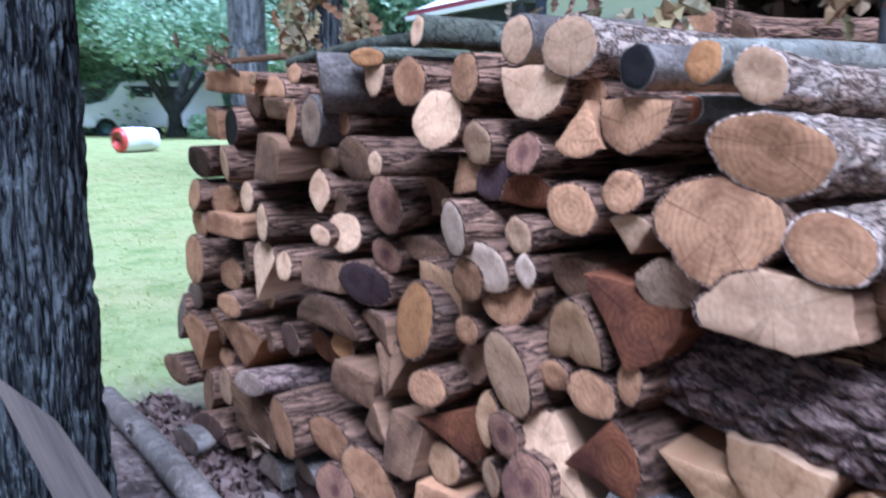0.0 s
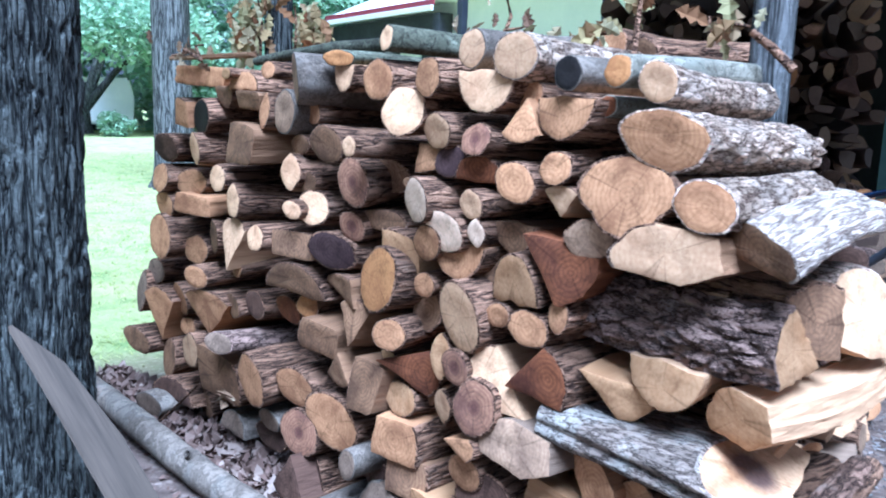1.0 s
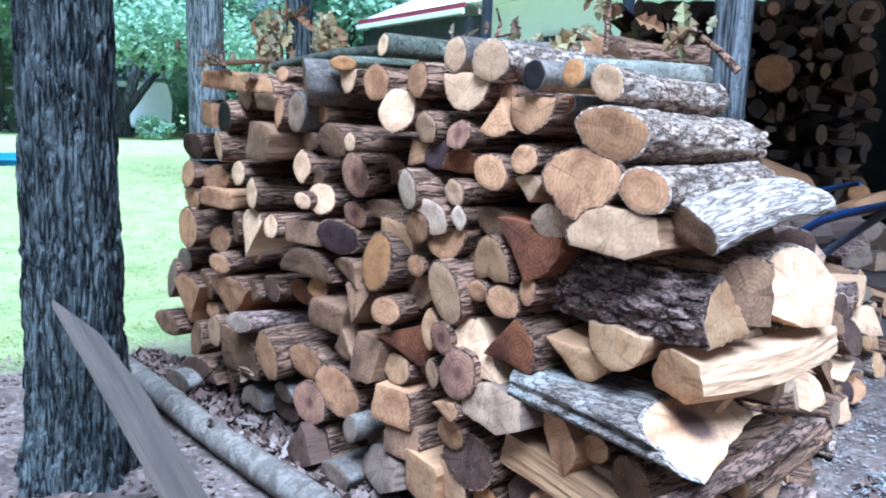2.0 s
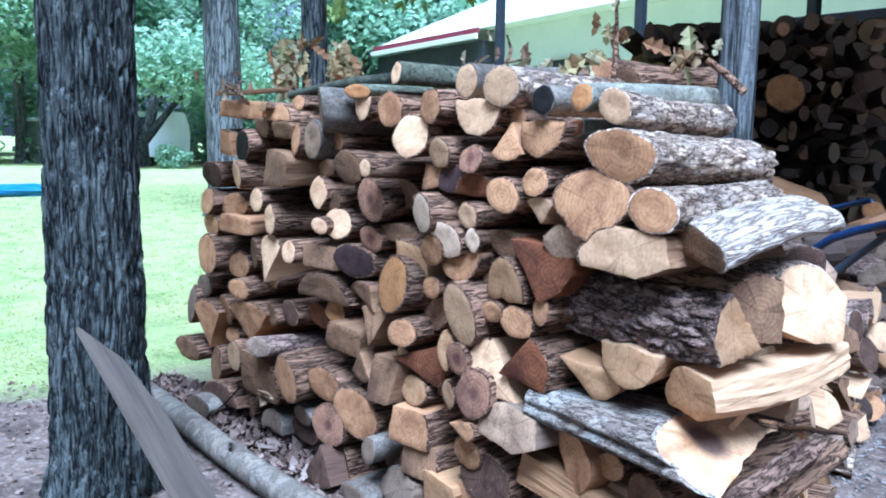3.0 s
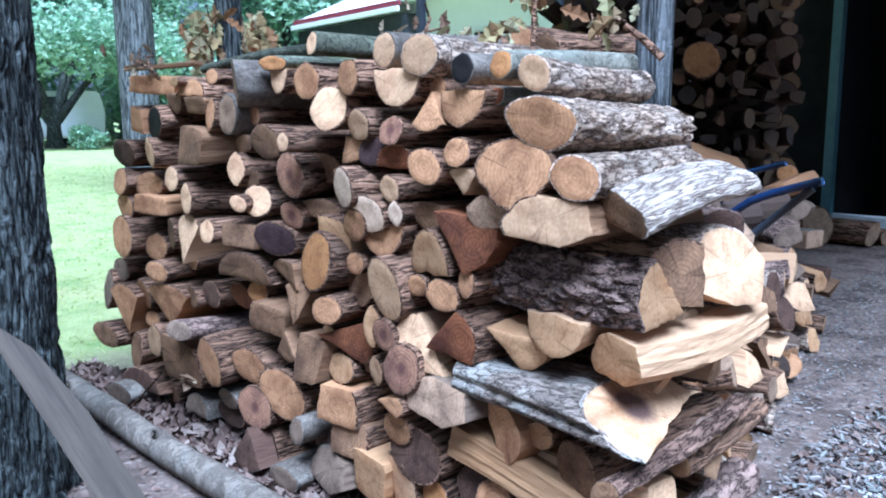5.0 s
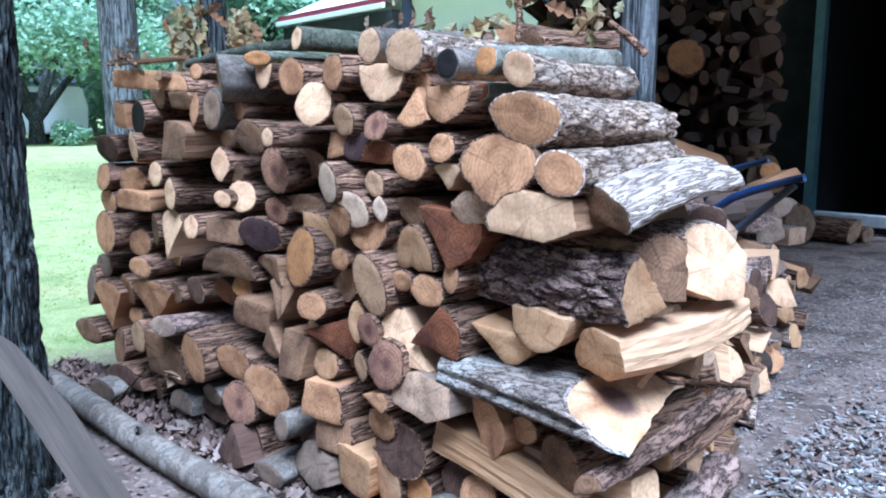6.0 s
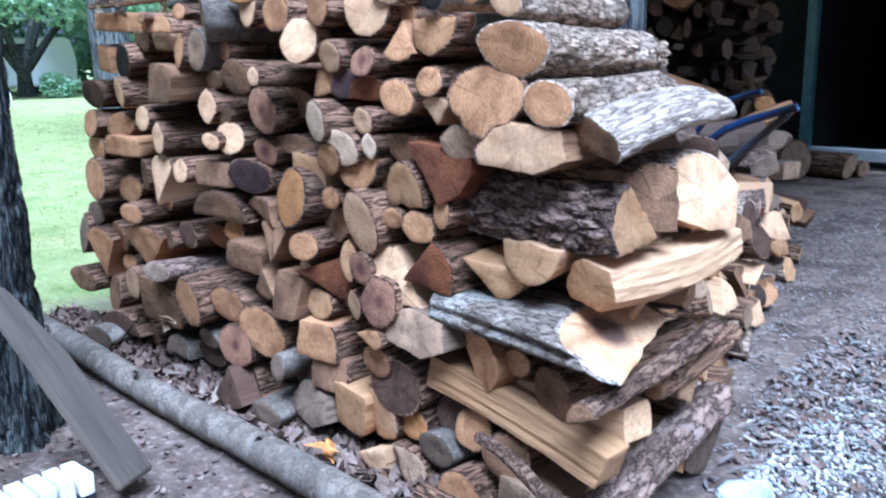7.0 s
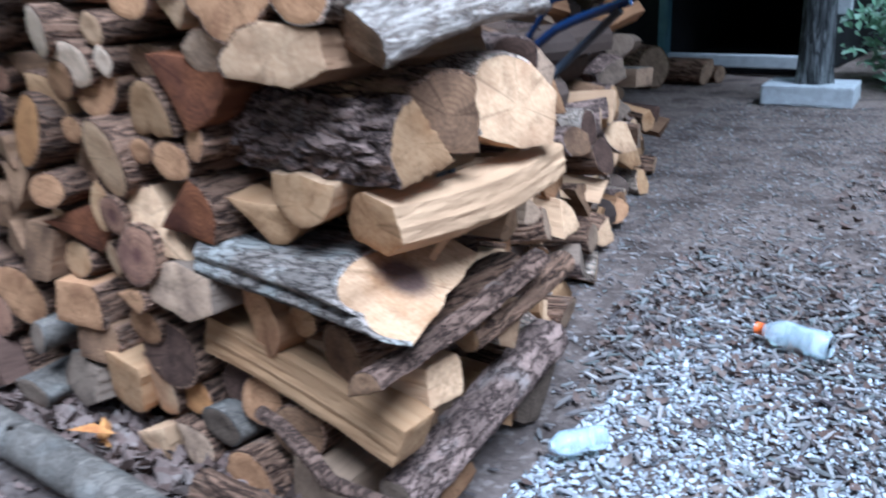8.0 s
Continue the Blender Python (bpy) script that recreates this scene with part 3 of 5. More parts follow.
def make_ground():
    def steps(far):
        inner = [i * 0.15 - 3.6 for i in range(49)]
        outer = [3.6 + 0.35 * 1.28 ** i for i in range(22)]
        outer = [o for o in outer if o < far] + [far]
        return [-o for o in reversed(outer)] + inner + outer
    ax = steps(220.0)
    verts = [(x, y, ground_height(x, y)) for y in ax for x in ax]
    n = len(ax)
    faces = [(j * n + i, j * n + i + 1, (j + 1) * n + i + 1, (j + 1) * n + i) for j in range(n - 1) for i in range(n - 1)]
    thing("ground", "bare trodden earth by the woodpile running into a mown lawn", "ground",
          data=mesh("ground", verts, faces, GROUND, smooth=True), kind="structure")


make_ground()


def lawn_spot(rng):
    d = rng.random() ** 1.8
    x = -2.4 - 14 * d + rng.gauss(0, 0.15)
    y = rng.uniform(-3.5, 2.0) + (-x - 2.4) * rng.uniform(-0.15, 0.65)
    return x, y, -0.012


def make_grass():
    rng = random.Random(5)
    verts, faces = [], []
    for _ in range(26000):
        x, y, z = lawn_spot(rng)
        h, w = rng.uniform(0.006, 0.02), rng.uniform(0.003, 0.007) * (1 + (-x - 2.4) * 0.2)
        a, lean = rng.uniform(0, 6.28), rng.uniform(1.4, 3.0)
        dx, dy = math.cos(a), math.sin(a)
        b = len(verts)
        verts += [(x - dy * w, y + dx * w, z), (x + dy * w, y - dx * w, z), (x + dx * h * lean, y + dy * h * lean, z + h)]
        faces.append((b, b + 1, b + 2))
    thing("grass", "short pale green lawn grass", "grass", data=mesh("grass", verts, faces, GRASS), kind="stuff")


make_grass()


# ---- trees ----
def trunk_mesh(r0, r1, height, mat_, flare=0.35, sides=40, rows=60, furrow=0.05, name="trunk", lean=(0, 0)):
    verts, faces = [], []
    for j in range(rows + 1):
        f = j / rows
        if sides > 60:
            f = f * 0.5 if f < 0.8 else 0.4 + (f - 0.8) * 3
        z = height * f
        r = r0 + (r1 - r0) * f + r0 * flare * math.exp(-z / 0.16)
        for k in range(sides):
            a = 2 * math.pi * k / sides
            p = Vector((math.cos(a), math.sin(a), 0))
            g = noise.noise(Vector((p.x * 5.5, p.y * 5.5, z * 1.6))) + 0.5 * noise.noise(Vector((p.x * 11, p.y * 11, z * 4)))
            lobes = 1 + 0.16 * math.exp(-z / 0.14) * math.sin(5 * a + 1)
            ridge = 0.0
            if sides > 60:
                q = Vector((p.x * 7.0, p.y * 7.0, z * 7.5 + 3))
                q += 0.8 * noise.noise_vector(q * Vector((0.8, 0.8, 0.8)))
                near = noise.voronoi(q)[0]
                ridge = -(1 - min(1.0, 2.4 * (near[1] - near[0]))) + 0.35 * noise.noise(q * 3)
            rr = r * lobes * (1 + 0.4 * furrow * g + furrow * ridge)
            verts.append((p.x * rr + lean[0] * z, p.y * rr + lean[1] * z, z - 0.03))
    for j in range(rows):
        for k in range(sides):
            i = (k + 1) % sides
            faces.append((j * sides + k, j * sides + i, (j + 1) * sides + i, (j + 1) * sides + k))
    faces.append(tuple(range(rows * sides, (rows + 1) * sides)))
    return mesh(name, verts, faces, mat_, smooth=True)


def limbs(parent, rng, base, tips, r, mat_):
    for t in tips:
        b, e = Vector(base), Vector(t)
        mid = b.lerp(e, 0.5) + Vector((rng.uniform(-.2, .2), rng.uniform(-.2, .2), rng.uniform(0, .35))) * (e - b).length * 0.4
        pts = [b.lerp(mid, f / 3) if f < 3 else mid.lerp(e, (f - 3) / 3) for f in range(7)]
        part("limb", tube(pts, [r * (1 - 0.8 * i / 6) for i in range(7)], mat_, 8, "limb", 0.15), parent)


def tree(x, y, r0, r1, height, mat_, label, blobs, per, leaf, leaf_mat, seed, tips=(), limb_r=0.06, lean=(0, 0), rows=60, sides=40, furrow=0.05, flare=0.35):
    rng = random.Random(seed)
    t = thing("tree", label, "tree", Matrix.Translation((x, y, 0)))
    part("trunk", trunk_mesh(r0, r1, height, mat_, flare, sides, rows, furrow, lean=lean), t)
    base = (lean[0] * height * 0.92, lean[1] * height * 0.92, height * 0.92)
    limbs(t, rng, base, tips, limb_r, mat_)
    v, f = crown(rng, blobs, per, leaf)
    part("crown", mesh("crown", v, f, leaf_mat), t, "leafy green crown")
    return t


def unseen_crown(rng, n, wide, z0, z1, r, off=(0, 0)):
    return [(off[0] + rng.uniform(-wide, wide), off[1] + rng.uniform(-wide, wide), rng.uniform(z0, z1), rng.uniform(r * 0.6, r)) for _ in range(n)]


R = random.Random(21)
# Crowns stay out of view; offsets from the trunks steer where shade falls.
tree(-1.055, -0.60, 0.131, 0.112, 4.4, TRUNK_BARK, "tall tree with deeply furrowed dark grey bark beside the woodpile",
     unseen_crown(R, 14, 1.2, 4.8, 6.4, 1.0, (1.7, 4.2)), 420, 0.09, LEAF, 31, ((1.0, 3.2, 5.2), (1.6, 4.6, 5.6), (2.2, 3.8, 5.7), (1.2, 4.4, 6.0)), 0.07, rows=360, sides=220, furrow=0.1, lean=(-0.004, 0.0))
tree(0.21, 0.53, 0.046, 0.042, 4.2, TRUNK_FAR, "slim grey-barked tree standing behind the front row of firewood",
     unseen_crown(R, 7, 1.0, 4.4, 6.0, 0.9, (1.6, 1.9)), 300, 0.09, LEAF, 32, ((1.2, 1.2, 5.2), (1.8, 2.2, 5.4)), 0.03, rows=50, flare=0.2)
tree(-8.9, 3.45, 0.24, 0.2, 6.2, TRUNK_FAR, "grey-barked tree standing on the lawn",
     unseen_crown(R, 8, 1.8, 6.5, 9.0, 1.2), 200, 0.13, LEAF, 33, ((-1.6, .6, 7.4), (1.2, -1.2, 7.6), (.3, .3, 8.6)), 0.1, lean=(-0.03, -0.01))
tree(-1.93, 0.64, 0.06, 0.052, 3.6, TRUNK_BARK, "dark slender tree trunk behind the woodpile",
     unseen_crown(R, 6, 0.9, 4.4, 5.4, 0.8, (2.0, 1.6)), 260, 0.09, LEAF, 34, ((1.4, 1.5, 4.6), (2.2, 1.2, 4.8)), 0.03, lean=(-0.02, 0.0))

for k_, (bx_, by_) in enumerate(((3.2, 14.0), (6.0, 15.5), (0.8, 16.5), (8.5, 13.0))):
    tree(bx_, by_, 0.16, 0.12, 3.4, TRUNK_BARK, "leafy tree behind the shed",
         [(R.uniform(-1.6, 1.6), R.uniform(-1.6, 1.6), 0.8 + 0.5 * q_, R.uniform(.8, 1.3)) for q_ in range(9)], 300, 0.16, LEAF, 70 + k_, ((-.8, .6, 3.8), (.7, -.5, 4.0)), 0.06, rows=12, sides=14)

# the low dark-limbed tree by the parked van, and the leafy edge of the wood behind the lawn
tree(-26.2, 8.55, 0.24, 0.2, 0.75, TRUNK_BARK, "low spreading tree with dark forked limbs and pale green leaves",
     [(rx_ * 2.6, ry_ * 3.0, rz_ + 0.75, 1.25) for rx_, ry_, rz_ in ((-.5, -1, 3.0), (.3, -.6, 2.6), (-.3, 0, 3.1), (.4, .5, 2.7), (-.2, 1.0, 3.2), (.2, -1.2, 4.0), (0, .2, 4.4), (.1, 1.1, 4.2), (.2, -.2, 5.2), (0, 0.9, 5.4), (.1, -1.3, 5.1), (.9, -.5, 2.3), (.9, .1, 2.5), (.9, .7, 2.2))],
     1300, 0.12, LEAF, 35, ((-.4, -2.2, 3.0), (.3, -1.0, 3.2), (0, .7, 3.4), (.4, 2.0, 2.9), (-.2, 1.3, 3.6)), 0.17)
for i in range(15):
    a = i / 14
    bx, by = -31.0 + 7 * a + R.uniform(-1.5, 1.5), -10.0 + 44.0 * a
    tall = R.uniform(7.0, 10.0)
    tree(bx, by, 0.2, 0.14, tall * 0.6, TRUNK_FAR, "leafy green tree at the edge of the lawn",
         [(R.uniform(-2.6, 2.6), R.uniform(-2.9, 2.9), 0.35 + tall * (k + R.random()) / 13, R.uniform(1.1, 1.9)) for k in range(13)],
         560, 0.17, LEAF, 50 + i, ((-.8, .9, tall * .7), (.8, -.9, tall * .75)), 0.08, rows=12, sides=12)


def hedge_of_woods():
    """The far wood as one uneven wall of leaves."""
    rng = random.Random(8)
    blobs = []
    for i in range(110):
        a = rng.random()
        blobs.append((-48 + 26 * a + rng.uniform(-3, 3), -26 + 80 * a, rng.uniform(0.5, 15), rng.uniform(2.0, 3.6)))
    v, f = crown(rng, blobs, 260, 0.5)
    thing("woods", "dense green woodland far behind the lawn", "woods", data=mesh("woods", v, f, LEAF), kind="stuff")


hedge_of_woods()


def parked_van():
    v = thing("van", "white parked van beyond the lawn, half hidden by a low tree", "van", pose(-28.6, 8.5, -0.1, 0, 0, 262))
    bm = bmesh.new()
    prof = [(-2.3, .35), (2.2, .35), (2.3, .8), (2.15, 1.05), (1.45, 1.2), (0.9, 1.85), (-2.2, 1.9), (-2.35, 1.2)]
    sides_ = []
    for y in (-0.9, 0.9):
        sides_.append([bm.verts.new((x, y * (0.9 if z > 1.3 else 1), z)) for x, z in prof])
    bm.faces.new(sides_[0][::-1])
    bm.faces.new(sides_[1])
    for i in range(len(prof)):
        j = (i + 1) % len(prof)
        bm.faces.new((sides_[0][i], sides_[0][j], sides_[1][j], sides_[1][i]))
    bmesh.ops.recalc_face_normals(bm, faces=bm.faces[:])
    bmesh.ops.bevel(bm, geom=bm.edges[:], offset=0.06, segments=2, affect="EDGES")
    me = bpy.data.meshes.new("body")
    bm.to_mesh(me)
    bm.free()
    me.materials.append(ROOF_WHITE)
    part("body", me, v)
    for y in (-0.905, 0.905):
        for x, w in ((0.35, 0.7), (-0.7, 0.95)):
            part("window", box(w, 0.02, 0.42, BLACK_STEEL, 0.005, (x, y * 0.955, 1.28), "window"), v, "dark side window")
        for x in (-1.5, 1.5):
            w = part("wheel", tube([(x, y * 0.8, 0.33), (x, y * 1.02, 0.33)], [0.33, 0.33], BLACK_STEEL, 24, "wheel"), v, "black tyre")
            part("rim", tube([(x, y * 1.0, 0.33), (x, y * 1.04, 0.33)], [0.19, 0.17], TEAL, 18, "rim"), w)


parked_van()
thing("tarp", "blue plastic tarp spread flat on the lawn", "tarp", pose(-13.9, 1.9, 0.0, 0, 0, 8), box(0.9, 1.3, 0.16, TARP, 0.06, rough=0.03, name="tarp"))


def barrel():
    b = thing("barrel", "white barrel with a red end lying on the lawn", "barrel", pose(-18.0, 4.45, 0.26, 0, 0, 20))
    part("drum", tube([(0, d, 0) for d in (0.02, 0.05, 0.3, 0.33, 0.36, 0.6, 0.85)], [.25, .27, .27, .28, .27, .27, .25], ROOF_WHITE, 24, "drum"), b, "white drum")
    part("lid", tube([(0, d, 0) for d in (-0.06, -0.03, 0.03)], [.19, .255, .265], RED_PLASTIC, 24, "lid"), b, "red round end")


def garden_shed():
    g = thing("garden_shed", "small grey shed with a pale pitched roof beyond the lawn", "shed", pose(-30.2, 6.75, 0, 0, 0, 15))
    part("wall", box(1.6, 1.3, 1.5, CONCRETE, 0.02, name="wall"), g, "grey board wall")
    part("roof", box(2.0, 1.8, 0.08, ROOF_WHITE, 0.01, name="roof"), g, "pale sheet roof", pose(0, 0, 1.6, 14, 0, 0))


barrel()
garden_shed()
tree(-24.2, 8.75, 0.03, 0.02, 0.5, TRUNK_FAR, "low dark green shrub before the parked van",
     [(R.uniform(-.3, .3), R.uniform(-.3, .3), 0.1 + 0.06 * q_, R.uniform(.2, .34)) for q_ in range(9)], 160, 0.07, LEAF, 36, ((-.2, .1, .6), (.2, -.1, .5)), 0.012, rows=8, sides=8)


# ---- far buildings ----
def house():
    h = thing("house", "low house with a white metal roof and red trim", "house", pose(-18.8, 16.5, 0.3, 0, 0, -9))
    part("wall", box(20.0, 6.0, 2.2, PALE_SIDING, 0.02, (4.1, 3.2, -0.3), "wall"), h, "pale siding")
    # Dark-coloured strip in place of the shade below the eaves.
    part("soffit", box(7.2, 0.5, 0.66, EAVE_SHADE, 0.02, (-2.6, -0.3, 3.0), "soffit"), h, "dark strip standing in for shade under the eaves")
    part("upper_wall", box(20.4, 6.2, 2.1, ROOF_WHITE, 0.02, (4.1, 3.2, 1.9), "upper_wall"), h, "white upper siding")
    bm = bmesh.new()
    a, b, c, d, e, f = [bm.verts.new(p) for p in ((-6.2, -0.7, 4.0), (14.5, -0.7, 4.0), (14.5, 3.4, 6.1), (-2.6, 3.4, 6.1), (-6.2, 7.2, 4.0), (14.5, 7.2, 4.0))]
    for q in ((a, b, c, d), (d, c, f, e), (a, d, e), (b, f, c), (a, e, f, b)):
        bm.faces.new(q)
    bmesh.ops.recalc_face_normals(bm, faces=bm.faces[:])
    me = bpy.data.meshes.new("roof")
    bm.to_mesh(me)
    bm.free()
    me.materials.append(ROOF_WHITE)
    part("roof", me, h, "white metal roof")
    part("fascia", box(7.20, 0.06, 0.16, RED_TRIM, 0.01, (-2.60, -0.74, 3.86), "fascia"), h, "dark red fascia board")
    part("gutter", box(7.20, 0.1, 0.16, WHITE_PAINT, 0.02, (-2.60, -0.8, 3.68), "gutter"), h, "white gutter")
    for x in (-2.6, -0.4, 1.8, 4.0):
        w = part("window", box(1.0, 0.06, 1.0, WHITE_PAINT, 0.01, (x, 0.08, 2.0), "window"), h, "white window frame")
        part("pane", box(0.84, 0.03, 0.84, BLACK_STEEL, 0.004, (x, 0.04, 2.08), "pane"), w)


house()


def pole_shed():
    s = thing("shed", "dark open-fronted shed with a teal post and pale sill", "shed", pose(0, 0, 0))
    part("post", box(0.085, 0.085, 2.4, TEAL, 0.01, (-1.6, 6.2, 0), "post"), s, "teal painted steel post")
    # Unseen roof, set low and deep to darken the interior.
    part("roof", box(2.0, 5.0, 0.1, SHED_SHADE, 0.01, (-1.0, 7.0, 2.4), "roof"), s, "dark underside of an unseen shading roof")
    part("back_wall", box(1.2, 0.08, 2.4, SHED_SHADE, 0.01, (-1.0, 9.2, 0), "back_wall"), s, "board wall in near-black shade colour")
    part("side_wall", box(0.08, 2.9, 2.4, SHED_SHADE, 0.01, (-1.62, 7.72, 0), "side_wall"), s, "board wall in near-black shade colour")
    part("side_wall", box(0.08, 2.9, 2.4, SHED_SHADE, 0.01, (-0.4, 7.72, 0), "side_wall"), s, "board wall in near-black shade colour")
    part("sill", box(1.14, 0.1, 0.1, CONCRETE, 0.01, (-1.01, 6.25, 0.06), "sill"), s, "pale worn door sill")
    part("floor", box(1.14, 2.8, 0.1, SHED_SHADE, 0.01, (-1.01, 7.75, 0), "floor"), s)
    # Added dark screen that blocks the bright gap left of the post.
    part("wing_wall", box(1.5, 0.06, 2.25, SHED_SHADE, 0.01, (-2.42, 6.6, 0), "wing_wall"), s, "board wall in near-black shade colour")
    part("corner_panel", box(0.16, 0.06, 1.9, CONCRETE, 0.01, (-0.275, 6.5, 0.46), "corner_panel"), s, "pale grey corner panel")


for k_, (bx_, by_, tall_) in enumerate(((0.25, 7.6, 1.3), (0.95, 7.2, 1.4), (1.6, 6.9, 1.4), (0.6, 8.6, 1.9), (0.55, 6.1, 0.6), (1.1, 5.7, 0.6))):
    tree(bx_, by_, 0.03, 0.02, tall_ * 0.6, TRUNK_FAR, "leafy dark green shrub beside the shed",
         [(R.uniform(-.5, .5), R.uniform(-.4, .4), 0.15 + tall_ * q_ / 8, R.uniform(.25, .45)) for q_ in range(9)], 170, 0.05, LEAF, 90 + k_,
         ((-.3, .2, tall_), (.3, -.2, tall_ * .9)), 0.015, rows=10, sides=10)
pole_shed()


def carport():
    c = thing("carport", "open carport with black posts over the rear firewood", "carport", pose(0, 0, 0))
    for x, y in ((-5.7, 5.2), (-3.78, 5.2), (-2.1, 5.2)):
        part("post", box(0.085, 0.085, 3.2, BLACK_STEEL, 0.01, (x, y, 0), "post"), c, "black post")
    # Unseen roof, added and sized to keep the rear stack in shade.
    part("roof", box(3.7, 4.7, 0.08, SHED_SHADE, 0.01, (-0.85, 0, 0), "roof"), c, "dark underside of an unseen shading roof", pose(0, 3.35, 2.9, 9.0, 0, 0))
    part("beam", box(4.0, 0.12, 0.16, BLACK_STEEL, 0.01, (-3.85, 5.2, 3.2), "beam"), c, "black beam on the posts")


carport()
pier = thing("concrete_pier", "grey square concrete footing slab set on the earth", "footing", pose(-0.1, 5.05, -0.01, 0, 0, 6), box(0.56, 0.42, 0.13, CONCRETE, 0.015, rough=0.004, name="concrete_pier"))
pole = thing("log_post", "rough grey log post standing on a concrete footing", "post", pose(-0.09, 5.05, 0.12),
             trunk_mesh(0.105, 0.095, 2.28, TRUNK_FAR, 0.12, 28, 40, 0.06, "log_post"))


# ---- the main stack: front row, sawn ends to the south ----
log("round", "grey", -0.479, -0.111, 0.053, 0.06, 0.037, bark="limb")
log("round", "grey", -1.477, -0.133, 0.055, 0.09, 0.037, bark="limb")
log("round", "brown", -1.345, -0.002, 0.075, 0.106, 0.046)
log("half", "dark", -0.640, -0.041, 0.082, 0.048, 0.052, turn=270)
log("wedge", "dark", -0.651, -0.12, 0.087, 0.07, 0.062, turn=90, bark="limb")
log("half", "grey", -1.075, -0.046, 0.096, 0.08, 0.035, turn=270, bark="limb")
log("half", "dark", -1.424, -0.075, 0.110, 0.122, 0.038, turn=270)
log("riser", "grey", -0.352, -0.060, 0.105, 0.1, 0.055, bark="limb", n=36)
log("round", "dark", -0.875, -0.038, 0.116, 0.085, 0.037)
log("block", "fresh", -0.177, -0.060, 0.135, 0.068, 0.062)
log("half", "cream", -0.074, -0.042, 0.146, 0.061, 0.070, turn=180)
log("round", "orange", 0.017, -0.033, 0.152, 0.055, 0.040)
log("round", "dark", -0.425, -0.016, 0.158, 0.058, 0.036)
log("round", "grey", -0.841, -0.064, 0.176, 0.06, 0.034, bark="limb")
log("round", "brown", -1.518, -0.040, 0.188, 0.067, 0.067)
log("round", "ring", -0.679, -0.074, 0.194, 0.074, 0.060)
log("round", "grey", -0.430, -0.100, 0.196, 0.042, 0.037, bark="limb")
log("block", "brown", -0.265, -0.053, 0.213, 0.064, 0.051)
log("round", "brown", -1.683, -0.084, 0.221, 0.110, 0.044)
log("round", "dark", -0.021, -0.050, 0.238, 0.092, 0.065)
log("block", "brown", -1.098, -0.084, 0.244, 0.120, 0.079)
log("round", "tan", -0.555, -0.060, 0.258, 0.110, 0.072)
log("round", "cream", -1.288, -0.077, 0.273, 0.067, 0.056)
log("round", "tan", -0.074, -0.059, 0.290, 0.048, 0.041)
log("block", "tan", -0.293, -0.070, 0.292, 0.069, 0.051)
log("round", "tan", -0.847, -0.120, 0.300, 0.080, 0.076)
log("round", "tan", -1.446, -0.007, 0.305, 0.054, 0.030)
log("round", "tan", -0.705, -0.070, 0.309, 0.068, 0.054)
log("round", "fresh", 0.524, 0.176, 0.317, 0.032, 0.030)
log("round", "brown", 0.415, -0.018, 0.327, 0.061, 0.061)
log("wedge", "tan", -1.550, -0.057, 0.336, 0.094, 0.092, turn=270)
log("round", "dark", -0.473, 0.005, 0.343, 0.072, 0.017)
log("half", "tan", 0.227, -0.029, 0.355, 0.068, 0.073, turn=200, bark="split")
log("wedge", "tan", -0.069, -0.085, 0.356, 0.051, 0.024, turn=180)
log("round", "grey", -1.006, -0.130, 0.368, 0.06, 0.03, bark="dark")
log("round", "fresh", 0.315, -0.010, 0.369, 0.038, 0.030)
log("slab", "grey", -1.738, -0.037, 0.377, 0.062, 0.074)
log("round", "fresh", -0.305, -0.045, 0.384, 0.058, 0.040)
log("block", "brown", -0.407, -0.073, 0.390, 0.057, 0.064)
log("wedge", "brown", -0.536, -0.056, 0.397, 0.062, 0.042, turn=90)
log("wedge", "tan", -1.245, -0.042, 0.398, 0.117, 0.070, turn=270)
log("round", "tan", -1.465, -0.025, 0.399, 0.066, 0.055)
log("riser", "greytan", 0.075, -0.075, 0.398, 0.1, 0.05, n=40, bark="split", side="grey", heading=-12, length=0.4)
log("slab", "cream", -0.156, -0.052, 0.411, 0.035, 0.038)
log("block", "brown", -0.278, -0.014, 0.411, 0.049, 0.036)
log("round", "brown", -1.125, -0.020, 0.438, 0.071, 0.038)
log("round", "ring", -0.036, -0.079, 0.447, 0.057, 0.059)
log("round", "grey", -1.684, -0.009, 0.451, 0.060, 0.045)
log("block", "brown", -0.623, -0.059, 0.458, 0.075, 0.047)
log("wedge", "fresh", -0.373, -0.032, 0.458, 0.029, 0.024, turn=270)
log("wedge", "red", -0.276, -0.049, 0.463, 0.091, 0.053, turn=180)
log("round", "dark", -1.004, -0.015, 0.465, 0.066, 0.042)
log("round", "red", -0.826, -0.014, 0.487, 0.065, 0.040)
log("round", "tan", -1.264, -0.069, 0.508, 0.052, 0.036)
log("wedge", "cream", -0.011, -0.052, 0.512, 0.084, 0.065, turn=330)
log("round", "ring", -0.099, -0.075, 0.515, 0.041, 0.038)
log("round", "orange", -0.721, -0.023, 0.517, 0.051, 0.031)
log("slab", "fresh", -0.158, -0.061, 0.522, 0.030, 0.051)
log("wedge", "brown", -0.480, -0.056, 0.527, 0.061, 0.059, turn=270)
log("round", "tan", -0.310, -0.080, 0.539, 0.046, 0.037)
log("wedge", "fresh", 0.264, -0.021, 0.539, 0.072, 0.041, turn=150, bark="split")
log("wedge", "red", 0.106, -0.060, 0.551, 0.076, 0.057, turn=200)
log("round", "tan", -1.068, -0.037, 0.563, 0.028, 0.028)
log("round", "tan", -1.365, -0.016, 0.575, 0.069, 0.048)
